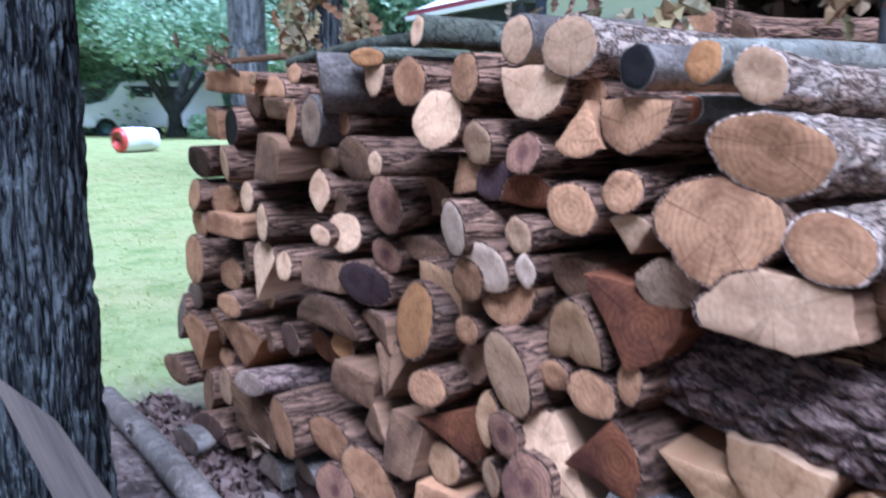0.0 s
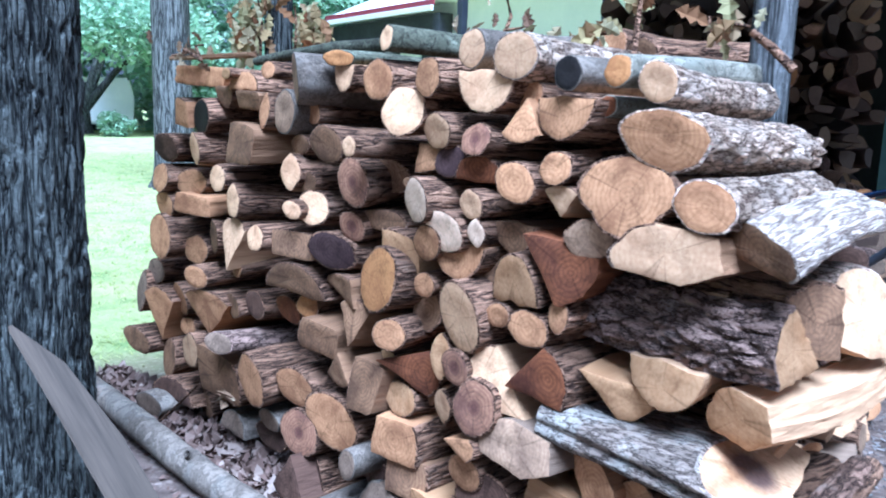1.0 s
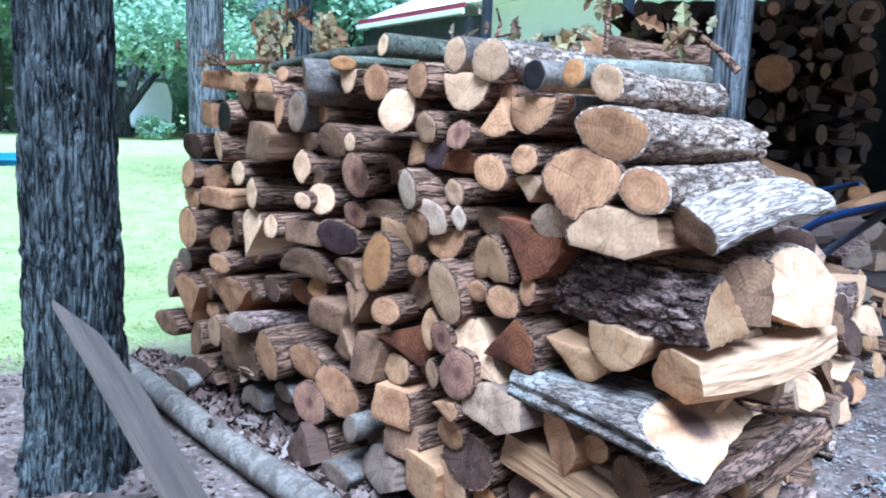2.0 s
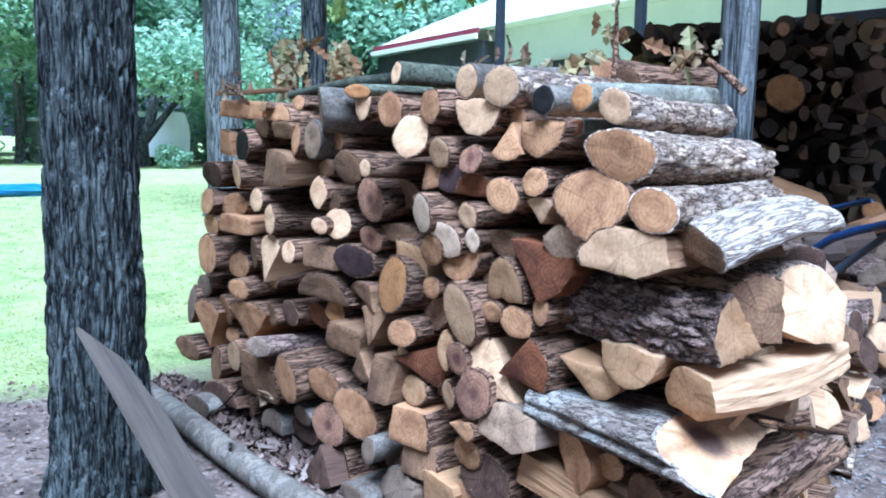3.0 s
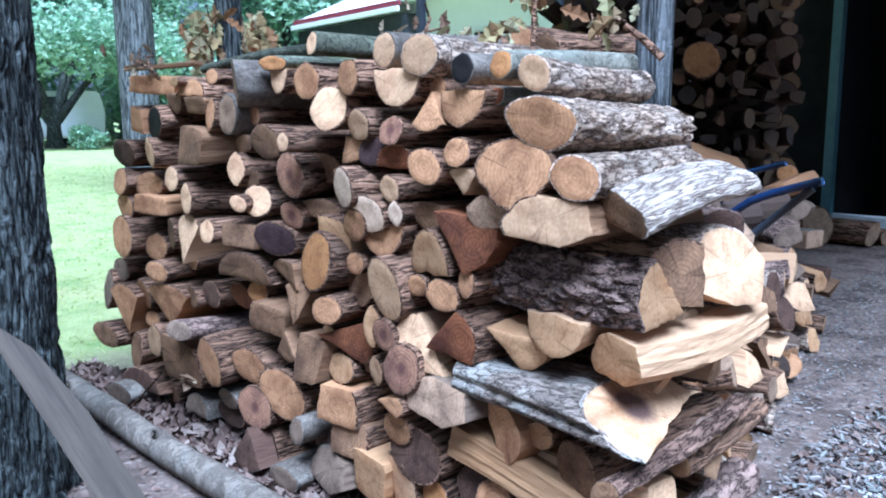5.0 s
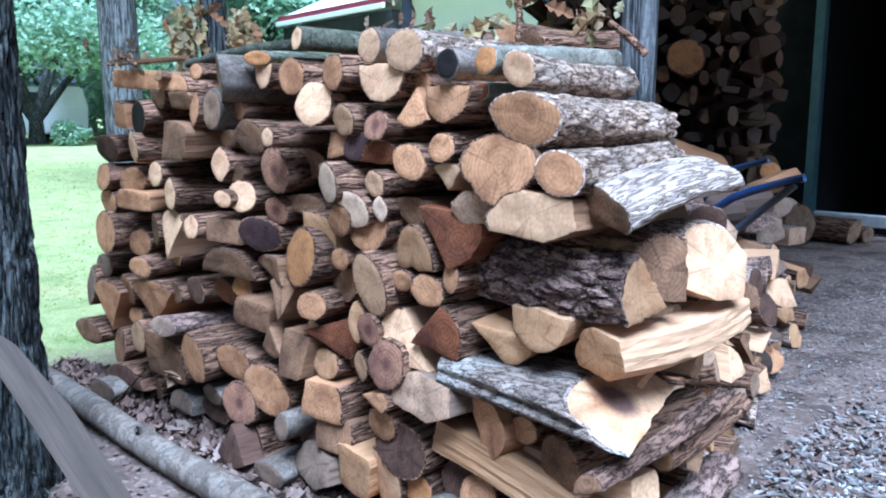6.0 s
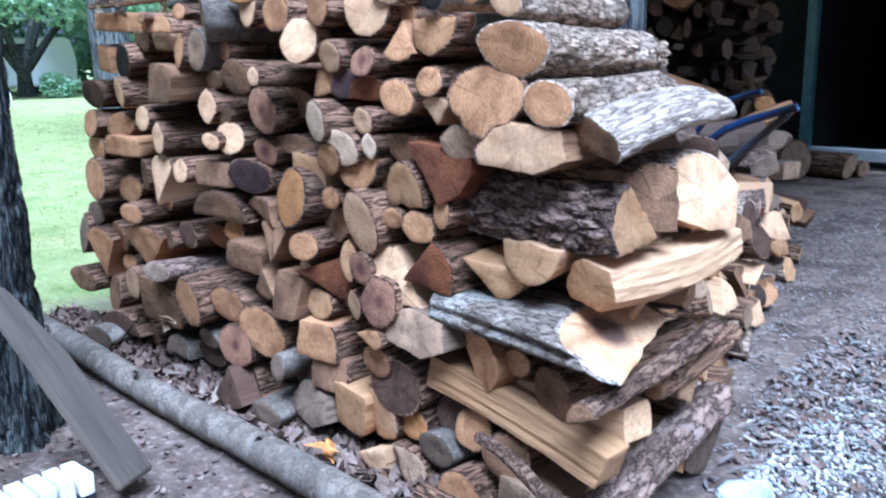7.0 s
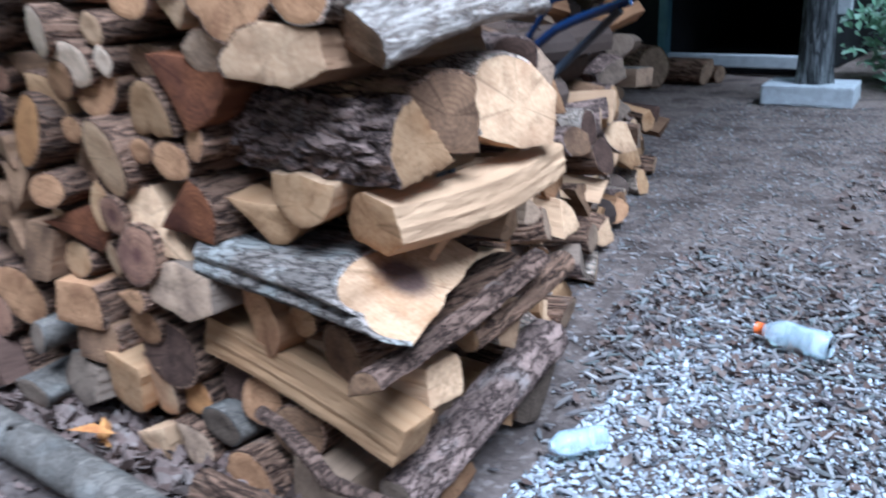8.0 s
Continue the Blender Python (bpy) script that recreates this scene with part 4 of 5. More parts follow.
log("riser", "fresh", 0.488, -0.005, 0.566, 0.064, 0.05, bark="split", heading=-3, length=0.46, n=42, rings=30, cut=-16, curve=(0.02, -0.012), taper=0.08, side="cream")
log("half", "fresh", 0.362, -0.032, 0.592, 0.078, 0.042, turn=90, side="cream", bark="split", n=30)
log("half", "brown", -0.738, -0.060, 0.590, 0.126, 0.043, turn=270)
log("round", "brown", -0.271, -0.003, 0.590, 0.045, 0.047)
log("wedge", "brown", -0.554, -0.043, 0.600, 0.085, 0.037, turn=300)
log("round", "tan", -1.521, -0.067, 0.600, 0.099, 0.073)
log("round", "cream", -0.089, -0.080, 0.625, 0.066, 0.078)
log("round", "tan", 0.074, -0.056, 0.633, 0.053, 0.036)
log("round", "brown", -1.218, -0.032, 0.635, 0.052, 0.053)
log("wedge", "cream", -1.049, -0.068, 0.643, 0.070, 0.078, turn=270)
log("round", "tan", 0.002, -0.062, 0.645, 0.032, 0.026)
log("round", "orange", -0.384, -0.060, 0.649, 0.096, 0.078)
log("round", "tan", -0.230, -0.051, 0.664, 0.032, 0.029)
log("round", "tan", 0.149, -0.056, 0.671, 0.026, 0.033)
log("block", "brown", -0.731, -0.055, 0.681, 0.088, 0.036)
log("round", "cream", -0.882, -0.087, 0.683, 0.044, 0.036)
log("round", "purple", -0.576, -0.054, 0.688, 0.085, 0.047)
log("round", "tan", -1.552, -0.035, 0.704, 0.087, 0.043)
log("round", "brown", -0.068, -0.010, 0.711, 0.038, 0.033)
log("block", "fresh", -0.343, -0.028, 0.718, 0.065, 0.050)
log("block", "tan", -1.329, -0.049, 0.722, 0.081, 0.034)
log("half", "fresh", 0.042, -0.064, 0.723, 0.061, 0.052, turn=270)
log("half", "tan", -0.128, -0.053, 0.732, 0.076, 0.039, turn=90)
log("wedge", "red", 0.142, -0.060, 0.753, 0.081, 0.062, turn=150, bark="split")
log("round", "ring", -0.512, -0.039, 0.755, 0.041, 0.037)
log("round", "tan", -0.204, -0.073, 0.760, 0.044, 0.040)
log("round", "cream", -1.033, -0.070, 0.767, 0.056, 0.049)
log("round", "cream", -0.721, -0.075, 0.774, 0.032, 0.025)
log("round", "brown", -0.435, -0.005, 0.776, 0.079, 0.026)
log("round", "cream", -0.679, -0.039, 0.782, 0.057, 0.045)
log("round", "tan", -1.400, -0.013, 0.786, 0.097, 0.045)
log("round", "tan", -1.577, -0.037, 0.786, 0.095, 0.048)
log("half", "brown", 0.000, -0.024, 0.795, 0.054, 0.033, turn=90)
log("slab", "white", -0.062, -0.067, 0.799, 0.022, 0.029)
log("round", "white", -0.15, -0.075, 0.792, 0.06, 0.045)
log("round", "cream", -1.143, -0.060, 0.820, 0.075, 0.040)
log("round", "greytan", 0.203, -0.051, 0.821, 0.052, 0.038)
log("riser", "cream", 0.372, -0.075, 0.823, 0.1, 0.047, n=40, rings=16, side="brown")
log("round", "brown", -0.711, -0.032, 0.842, 0.047, 0.030)
log("round", "white", -0.224, -0.09, 0.85, 0.052, 0.05)
log("round", "cream", -0.079, -0.070, 0.855, 0.033, 0.031)
log("round", "ring", -0.485, -0.060, 0.865, 0.062, 0.059)
log("slab", "cream", -0.762, -0.054, 0.867, 0.042, 0.048)
log("round", "brown", -0.323, -0.028, 0.876, 0.014, 0.013)
log("round", "brown", -0.446, 0.019, 0.881, 0.075, 0.041)
log("wedge", "cream", 0.136, -0.053, 0.883, 0.036, 0.029, turn=270)
log("round", "dark", -1.559, -0.025, 0.885, 0.074, 0.048)
log("slab", "cream", -1.294, -0.055, 0.897, 0.039, 0.050)
log("shield", "tan", 0.282, -0.065, 0.905, 0.098, 0.072, n=56, rings=20, rough=0.05)
log("round", "tan", 0.037, -0.070, 0.908, 0.045, 0.040)
log("round", "tan", 0.434, -0.069, 0.905, 0.056, 0.044, bark="pale", n=48, rings=44, rough=0.09, length=0.42, heading=4, taper=-0.08)
log("half", "red", -0.093, -0.038, 0.925, 0.060, 0.029, turn=270)
log("block", "brown", -0.994, -0.071, 0.928, 0.095, 0.058, bark="split")
log("round", "purple", -0.168, -0.045, 0.934, 0.043, 0.034)
log("half", "tan", -0.234, -0.042, 0.935, 0.053, 0.034, turn=180)
log("round", "brown", -0.756, -0.030, 0.938, 0.046, 0.027)
log("round", "tan", 0.130, -0.067, 0.941, 0.036, 0.031)
log("round", "brown", -0.598, -0.060, 0.948, 0.062, 0.047)
log("round", "cream", -0.407, -0.130, 0.952, 0.023, 0.024)
log("round", "ring", -0.082, -0.060, 0.984, 0.044, 0.034)
log("round", "black", -1.308, -0.026, 0.993, 0.088, 0.055)
log("round", "cream", -0.199, -0.060, 0.996, 0.054, 0.038, cut=-20)
log("block", "tan", -1.444, -0.026, 1.002, 0.048, 0.047)
log("mitre", "tan", 0.345, -0.06, 1.0, 0.09, 0.054, bark="pale", n=60, rings=50, rough=0.09, length=0.44, heading=3, taper=-0.04)
log("round", "greytan", -0.779, -0.063, 1.020, 0.057, 0.058, bark="limb")
log("slab", "tan", -0.901, -0.049, 1.020, 0.030, 0.049)
log("round", "tan", -0.715, -0.019, 1.022, 0.031, 0.033)
log("wedge", "tan", 0.030, -0.049, 1.024, 0.051, 0.043, turn=90)
log("half", "tan", 0.128, -0.052, 1.031, 0.076, 0.041, turn=90)
log("round", "cream", -0.299, -0.071, 1.032, 0.062, 0.055)
log("block", "brown", -1.005, -0.040, 1.047, 0.070, 0.027)
log("half", "brown", -1.194, -0.009, 1.054, 0.061, 0.033, turn=90)
log("round", "red", 0.205, -0.027, 1.054, 0.027, 0.020, bark="birch")
log("round", "tan", 0.006, -0.010, 1.074, 0.037, 0.033)
log("half", "cream", -0.069, -0.056, 1.078, 0.080, 0.045, turn=90)
log("round", "cream", 0.322, -0.052, 1.095, 0.034, 0.036, bark="pale", n=44, rings=44, rough=0.1, length=0.4, heading=4)
log("half", "tan", -1.071, -0.015, 1.100, 0.072, 0.028, turn=270)
log("round", "tan", -0.396, -0.063, 1.101, 0.057, 0.046)
log("round", "tan", -0.224, -0.068, 1.103, 0.039, 0.042)
log("round", "greytan", -0.712, -0.075, 1.103, 0.055, 0.064, cut=-24, bark="limb", n=30)
log("half", "cream", -0.583, -0.021, 1.107, 0.042, 0.035, turn=90)
log("round", "black", 0.140, -0.059, 1.110, 0.030, 0.032, bark="limb")
log("round", "orange", 0.255, -0.071, 1.112, 0.027, 0.028, bark="birch")
log("block", "tan", -1.353, -0.010, 1.115, 0.114, 0.033)
log("round", "fresh", -1.123, -0.042, 1.120, 0.035, 0.017)
log("round", "tan", -0.892, -0.044, 1.127, 0.034, 0.024)
log("round", "cream", 0.013, -0.060, 1.143, 0.051, 0.046, bark="pale", n=32, rings=20)
log("round", "orange", -0.590, -0.033, 1.153, 0.049, 0.020, bark="moss")
log("round", "cream", -0.120, -0.044, 1.161, 0.032, 0.04, bark="limb")
log("round", "cream", -0.374, -0.060, 1.190, 0.028, 0.030, bark="moss")

# crossed pieces that tie the east end of the front row, sawn ends to the east
AE = "across the stack end"
log("spike", "fresh", 0.551, 0.042, 0.694, 0.075, 0.064, heading=84, cut=14, bark="dark", length=0.4, n=104, rings=96, rough=0.15, where=AE, taper=-0.06, rise=4, side="cream")
log("tilted", "brown", 0.545, 0.115, 0.716, 0.068, 0.072, spin=-8, heading=80, length=0.4, n=40, rings=24, rough=0.1, where=AE, side="brown")
log("knobbly", "cream", 0.548, 0.31, 0.712, 0.115, 0.082, heading=83, bark="pale", length=0.42, n=36, rings=16, rough=0.06, where=AE, rise=18, cut=-12)
log("flare", "stained", 0.502, 0.072, 0.455, 0.185, 0.042, heading=101, bark="lichen", length=0.4, n=60, rings=36, rough=0.02, where=AE, rise=62, cut=-11, taper=0.62, thin=0.15, tip=1.5)
log("board", "fresh", 0.556, -0.018, 0.222, 0.044, 0.038, heading=87, bark="split", length=0.485, n=28, rings=18, rough=0.03, where=AE, tip=9.0, curve=(0.006, 0.004), taper=0.02)
log("flitch", "brown", 0.5, -0.03, 0.848, 0.09, 0.038, heading=6, bark="stripped", length=0.48, n=72, rings=60, rough=0.045, where=AE, cut=-34, side="grey", tip=4.0, taper=0.04, curve=(0.0, 0.016))
log("block", "cream", 0.5, 0.07, 0.205, 0.05, 0.034, heading=84, bark="split", length=0.4, n=24, rings=10, where="at the stack end", tip=7)
# pieces running north along the east end
log("half", "brown", 0.556, -0.122, 0.362, 0.031, 0.023, turn=290, bark="red", length=0.54, heading=2.7, n=52, rings=70, rough=0.14, where="at the stack end", tip=3.2, taper=0.0)
log("round", "grey", 0.517, -0.02, 0.088, 0.05, 0.046, bark="dark", length=0.53, heading=1, n=48, rings=60, rough=0.11, where="at the stack foot", tip=11)
log("block", "cream", 0.552, 0.075, 0.283, 0.044, 0.036, heading=90, bark="bark", length=0.36, where="at the stack end", n=28)
log("round", "tan", 0.545, 0.2, 0.318, 0.018, 0.026, heading=90, length=0.36, where="at the stack end")
log("tilted", "cream", 0.535, 0.3, 0.3, 0.055, 0.055, spin=14, heading=86, length=0.36, where="at the stack end", bark="pale")
log("tilted", "fresh", 0.5, 0.335, 0.115, 0.034, 0.06, spin=12, heading=90, length=0.36, where="at the stack foot", bark="split")
log("block", "grey", 0.5, 0.46, 0.09, 0.05, 0.085, spin=14, heading=86, length=0.36, where="at the stack foot")
log("wedge", "tan", 0.52, 0.14, 0.062, 0.075, 0.055, turn=80, heading=92, length=0.36, where="at the stack foot")
log("wedge", "cream", 0.48, 0.4, 0.47, 0.05, 0.045, turn=90, heading=96, length=0.36, where="at the stack end", bark="dark")
log("round", "dark", 0.44, 0.25, 0.5, 0.05, 0.045, heading=90, length=0.36, where="at the stack end")
log("round", "grey", 0.4, 0.6, 0.08, 0.075, 0.075, heading=60, length=0.36, where="at the stack foot", bark="pale")
# foot of the row, towards the leaf litter
log("half", "greytan", 0.5, -0.1, 0.03, 0.045, 0.04, turn=270, heading=95, bark="bark", length=0.36, n=36, rings=24, rough=0.08, where="at the stack foot", tip=2)
log("round", "brown", 0.3, -0.03, 0.16, 0.06, 0.055, where="at the stack foot")
log("round", "tan", 0.2, -0.02, 0.19, 0.05, 0.05, where="at the stack foot")
log("block", "greytan", 0.36, -0.05, 0.065, 0.07, 0.055, where="at the stack foot")
log("half", "tan", 0.2, -0.07, 0.06, 0.07, 0.05, turn=270, where="at the stack foot")
log("round", "dark", 0.12, 0.0, 0.2, 0.05, 0.05, where="in the stack")
log("half", "greytan", 0.03, -0.06, 0.055, 0.055, 0.045, turn=200, where="at the stack foot")
log("round", "grey", 0.11, -0.05, 0.12, 0.05, 0.042, bark="limb", where="at the stack foot")
log("wedge", "cream", -0.08, -0.08, 0.05, 0.05, 0.04, turn=60, where="at the stack foot")

# pieces set back behind the front, seen in the gaps, and the second row
R = random.Random(77)
back, second = [], []
for row in range(9):
    for col in range(15):
        px, pz = -1.72 + col * 0.148 + (row % 2) * 0.07 + R.uniform(-.02, .02), 0.07 + row * 0.118 + R.uniform(-.01, .01)
        if px < (0.1 if pz > 0.7 else 0.3):
            back.append((R.choice(("round", "round", "wedge")), px, 0.29 + R.uniform(0, .06), pz, R.uniform(.055, .075), R.uniform(.045, .06), R.randrange(360), 0, 0.16))
        if px < 0.05 or (pz < 0.7 and px < 0.15):
            second.append((R.choice(("round", "round", "wedge", "half")), px, 0.52 + R.uniform(-.03, .05), pz + 0.03, R.uniform(.055, .075), R.uniform(.05, .065), R.randrange(360), 0, 0.42))
many_logs("firewood", "brown logs in darkened gap-shade colour, deeper in the front stack", back, WOOD_GAP_SHADE)
many_logs("firewood", "brown logs of the second row behind the front stack", second, WOOD_MIX)

for px, pz, r, tone in ((-0.72, 1.15, .05, "brown"), (-0.58, 1.18, .045, "dark"), (-0.44, 1.16, .055, "brown"), (-0.3, 1.2, .05, "dark"), (-0.17, 1.22, .042, "tan"),
                        (-0.08, 1.19, .045, "brown"), (-0.23, 1.13, .05, "brown")):
    log("round", tone, px, 0.47 + R.uniform(-.02, .02), pz, r, r * 0.85, where="on the second row", group="firewood on the second row")

third = []
for row in range(6):
    for col in range(13):
        for py, east in ((0.98, 0.05), (1.42, -0.05), (1.86, -0.2)):
            px, pz = east - col * 0.15 - (row % 2) * 0.07 + R.uniform(-.03, .03), 0.07 + row * 0.125 + R.uniform(-.015, .015)
            if R.random() < 0.9:
                third.append((R.choice(("round", "round", "round", "half")), px, py + R.uniform(-.05, .05), pz, R.uniform(.055, .08), R.uniform(.05, .068), R.randrange(360), R.uniform(-12, 12), 0.4))
many_logs("firewood", "shaded brown logs of the rows behind the front stack", third, WOOD_MIX)

# low rows to the north, ends to the east
for k in range(9):
    py = 0.66 + k * 0.28
    px = 0.38 - 0.3 * k * 0.28
    high = (0.72, 0.66, 0.6, 0.56, 0.5, 0.44, 0.38, 0.32, 0.24)[k]
    pz = 0.05
    while pz < high:
        for q in (-0.08, 0.0, 0.08):
            kind = R.choice(("wedge", "half", "tilted", "round", "knobbly", "wedge", "riser"))
            log(kind, R.choice(("cream", "fresh", "tan", "greytan", "grey", "cream", "brown", "grey", "dark")), px + R.uniform(-.14, .03), py + q + R.uniform(-.02, .02), pz + R.uniform(-.015, .015),
                R.uniform(.03, .058), R.uniform(.035, .06), turn=R.randrange(360), heading=90 + R.uniform(-28, 28), length=0.42, n=20, rings=5, spin=R.uniform(-30, 30),
                bark=R.choice(("bark", "bark", "split", "pale", "dark")), group="firewood in the low rows", where="in the low rows", tip=R.uniform(-10, 10), rise=R.uniform(-20, 25))
        pz += 0.112
log("block", "greytan", -0.36, 2.95, 0.4, 0.1, 0.05, heading=80, bark="limb", length=0.6, group="firewood in the low rows", where="in the low rows")
log("knobbly", "greytan", 0.38, 0.64, 0.72, 0.07, 0.055, heading=70, bark="bark", length=0.36, n=30, group="firewood in the low rows", where="in the low rows", rise=25, tip=8)
log("round", "dark", 0.42, 0.5, 0.75, 0.06, 0.055, heading=60, bark="dark", length=0.4, n=40, rings=20, rough=0.1, group="firewood in the low rows", where="in the low rows")

# split pieces thrown loosely between the rows and the stack under the carport
for k in range(26):
    f = 0.75 * R.random()
    px, py, pz = -0.85 + 0.95 * f + R.uniform(-.1, .1), 1.75 + 0.25 * f + R.uniform(-.1, .25), R.uniform(0.5, 0.98 - 0.25 * f)
    log(R.choice(("wedge", "tilted", "half", "riser", "knobbly", "flitch")), R.choice(("grey", "brown", "greytan", "tan", "dark", "grey", "cream")), px, py, pz, R.uniform(.045, .085), R.uniform(.035, .06),
        turn=R.randrange(360), heading=R.uniform(-35, 95), length=R.uniform(0.3, 0.42), n=22, rings=6, spin=R.uniform(-40, 40), tip=R.uniform(-24, 24), bark=R.choice(("bark", "dark", "split", "limb")),
        group="loose split firewood", where="thrown on the heap")

# tall shaded stack under the carport
far_pieces = []
for row in range(17):
    for col in range(14):
        u, pz = col * 0.082 + (row % 2) * 0.04 + R.uniform(-.03, .03), 0.06 + row * 0.094 + R.uniform(-.03, .03)
        px, py = -1.35 + u * 0.85 + 0.1 * (1.6 - pz) * 0.5, 2.1 + u * 0.527 - 0.1 * (1.6 - pz)
        kind = R.choice(("wedge", "wedge", "half", "round", "tilted", "slab", "riser", "round"))
        rx, rz, tn = R.uniform(.016, .05), R.uniform(.016, .05), R.randrange(360)
        if (row + col) % 5 == 0 and u > 0.35:
            log(kind, R.choice(("brown", "brown", "roof_shade", "orange", "tan", "dark")), px, py - R.uniform(0, .1), pz, rx, rz, turn=tn, heading=31.8, length=0.42, n=16, rings=3,
                group="firewood under the carport", where="under the carport")
        else:
            far_pieces.append((kind, px, py + R.uniform(-.06, .06), pz, rx, rz, tn, 31.8 + R.uniform(-6, 6), 0.42))
for row in range(14):
    for col in range(8):
        for deep in (0.0, 0.42):
            u, pz = col * 0.15 + (row % 2) * 0.06 + deep * 0.17, 0.06 + row * 0.118 + deep * 0.14
            far_pieces.append(("round", -1.59 - deep * 0.5 + u * 0.85 + 0.05 * (1.6 - pz), 2.5 + deep * 0.85 + u * 0.527 - 0.1 * (1.6 - pz), pz, .082, .07, R.randrange(360), 31.8, 0.45))
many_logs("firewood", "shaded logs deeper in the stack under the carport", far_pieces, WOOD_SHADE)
log("round", "orange", -0.66, 2.3, 1.26, 0.085, 0.085, length=0.45, heading=31.8, group="firewood under the carport", where="under the carport")
for x, y, r, l, hd in ((-1.3, 5.3, .16, .4, 60), (-1.0, 5.6, .1, .5, 85), (-1.6, 5.2, .13, .45, 40), (-0.95, 5.75, .07, .4, 80)):
    log("round", "greytan", x, y, r - 0.01, r, r, heading=hd, length=l, group="loose logs by the shed", where="before the shed")

# laths and twigs on top of the row
lath = thing("lath", "thin dark brown split lath lying on the woodpile", "stick", pose(-1.66, 0.05, 1.172, 0, 0, 0), box(0.52, 0.03, 0.014, SPLIT["brown"], 0.003, (0.26, 0, 0), "lath", rough=0.002))
stick = thing("branch", "mossy dark branch lying along the top of the woodpile", "branch", pose(0, 0, 0),
              tube([(-1.2, 0.1, 1.165), (-1.0, 0.08, 1.175), (-0.8, 0.1, 1.19), (-0.62, 0.14, 1.195)], [.014, .018, .02, .022], BARK["moss"], 10, "branch", 0.2))
chip = thing("bark_sliver", "thin pale splinter of wood hanging from a split log", "splinter", pose(0.5, 0.12, 0.475, 0, 35, 30), box(0.012, 0.008, 0.1, SPLIT["cream"], 0.002, name="bark_sliver"))


# ---- the felled limb, the leaning board and the pale slats ----
limb_pts = [(-2.05 + 0.2 * i, -0.208 - 0.0035 * i + 0.004 * math.sin(i * 0.9), 0.043 + 0.006 * math.sin(i * 0.8)) for i in range(13)]
fallen = thing("fallen_limb", "long straight grey-barked limb lying on the ground before the woodpile", "limb", pose(0, 0, 0),
               tube([Vector(p).lerp(Vector(q), f) for p, q in zip(limb_pts, limb_pts[1:]) for f in (0, .25, .5, .75)] + [limb_pts[-1]],
                    [0.041 + 0.0001 * i for i in range(49)], BARK["limb"], 20, "fallen_limb", 0.1, 14))

for kx, kz, kr in ((-1.62, 0.07, 0.016), (-0.95, 0.075, 0.014), (-0.3, 0.068, 0.017)):
    part("knot", tube([(kx, -0.235, kz), (kx + 0.004, -0.252, kz + 0.012), (kx + 0.006, -0.259, kz + 0.017)], [kr * 1.5, kr, kr * 0.7], BARK["limb"], 12, "knot", 0.25, 40), fallen, "healed branch knot")


def leaning_board():
    foot, top = Vector((-0.43, -0.51, 0.03)), Vector((-0.872, -0.668, 0.535))
    d = top - foot
    bm = bmesh.new()
    l = d.length
    prof = [(-0.046, 0.0), (0.046, 0.0), (0.044, l * 0.5), (0.02, l * 0.8), (-0.036, l), (-0.045, l * 0.985)]
    a = [bm.verts.new((x, y, 0)) for x, y in prof]
    b = [bm.verts.new((x, y, 0.036)) for x, y in prof]
    bm.faces.new(a[::-1])
    bm.faces.new(b)
    for i in range(len(prof)):
        j = (i + 1) % len(prof)
        bm.faces.new((a[i], a[j], b[j], b[i]))
    bmesh.ops.bevel(bm, geom=bm.edges[:], offset=0.004, segments=2, affect="EDGES")
    me = bpy.data.meshes.new("leaning_board")
    bm.to_mesh(me)
    bm.free()
    me.materials.append(BOARD)
    y = d.normalized()
    n = Vector((0.75, -0.35, 0.55))
    x = y.cross(n).normalized()
    z = x.cross(y)
    m = Matrix((x, y, z)).transposed().to_4x4()
    m.translation = foot
    thing("leaning_board", "weathered grey pointed board leaning against the tree trunk", "board", m, me)


leaning_board()


def slat_block():
    s = thing("slatted_panel", "white painted slatted panel lying on the ground by the tree", "panel", pose(-0.508, -0.74, 0.0, 0, 0, 92.4))
    part("backing", box(0.3, 0.09, 0.02, BLACK_STEEL, 0.003, (0, 0, 0), "backing"), s, "dark backing")
    for i in range(7):
        part("slat", box(0.034, 0.1, 0.05, WHITE_PAINT, 0.005, (-0.129 + 0.043 * i, 0, 0.0205), "slat", rough=0.001), s)


slat_block()


# ---- barrow handles over the low rows ----
def barrow():
    b = thing("wheelbarrow", "blue tubular wheelbarrow handles sticking up behind the woodpile", "wheelbarrow", pose(0, 0, 0))
    part("handle", tube([(-0.25, 0.95, 0.34), (0.08, 0.95, 0.62), (0.207, 0.95, 0.733), (0.27, 0.95, 0.778), (0.33, 0.95, 0.803), (0.463, 0.95, 0.845)], [.012] * 6, BLUE_STEEL, 12, "handle"), b, "shiny blue tube")
    part("handle", tube([(-0.25, 1.25, 0.34), (0.02, 1.22, 0.72), (0.12, 1.2, 0.835), (0.25, 1.2, 0.872)], [.009] * 4, BLUE_STEEL, 12, "handle"), b, "shiny blue tube")
    part("brace", tube([(0.25, 0.95, 0.66), (0.315, 0.95, 0.716), (0.44, 0.95, 0.825)], [.011] * 3, BLACK_STEEL, 10, "brace"), b, "dark brace")
    part("leg", tube([(-0.12, 0.95, 0.02), (-0.04, 0.95, 0.52)], [.012] * 2, BLACK_STEEL, 10, "leg"), b)


barrow()


# ---- litter, chips, gravel, bottles ----
def spot(x0, x1, y0, y1, z=0.0, lift=0.01):
    def at(rng):
        x, y = rng.uniform(x0, x1), rng.uniform(y0, y1)
        return x, y, ground_height(x, y) + z + rng.random() * lift
    return at


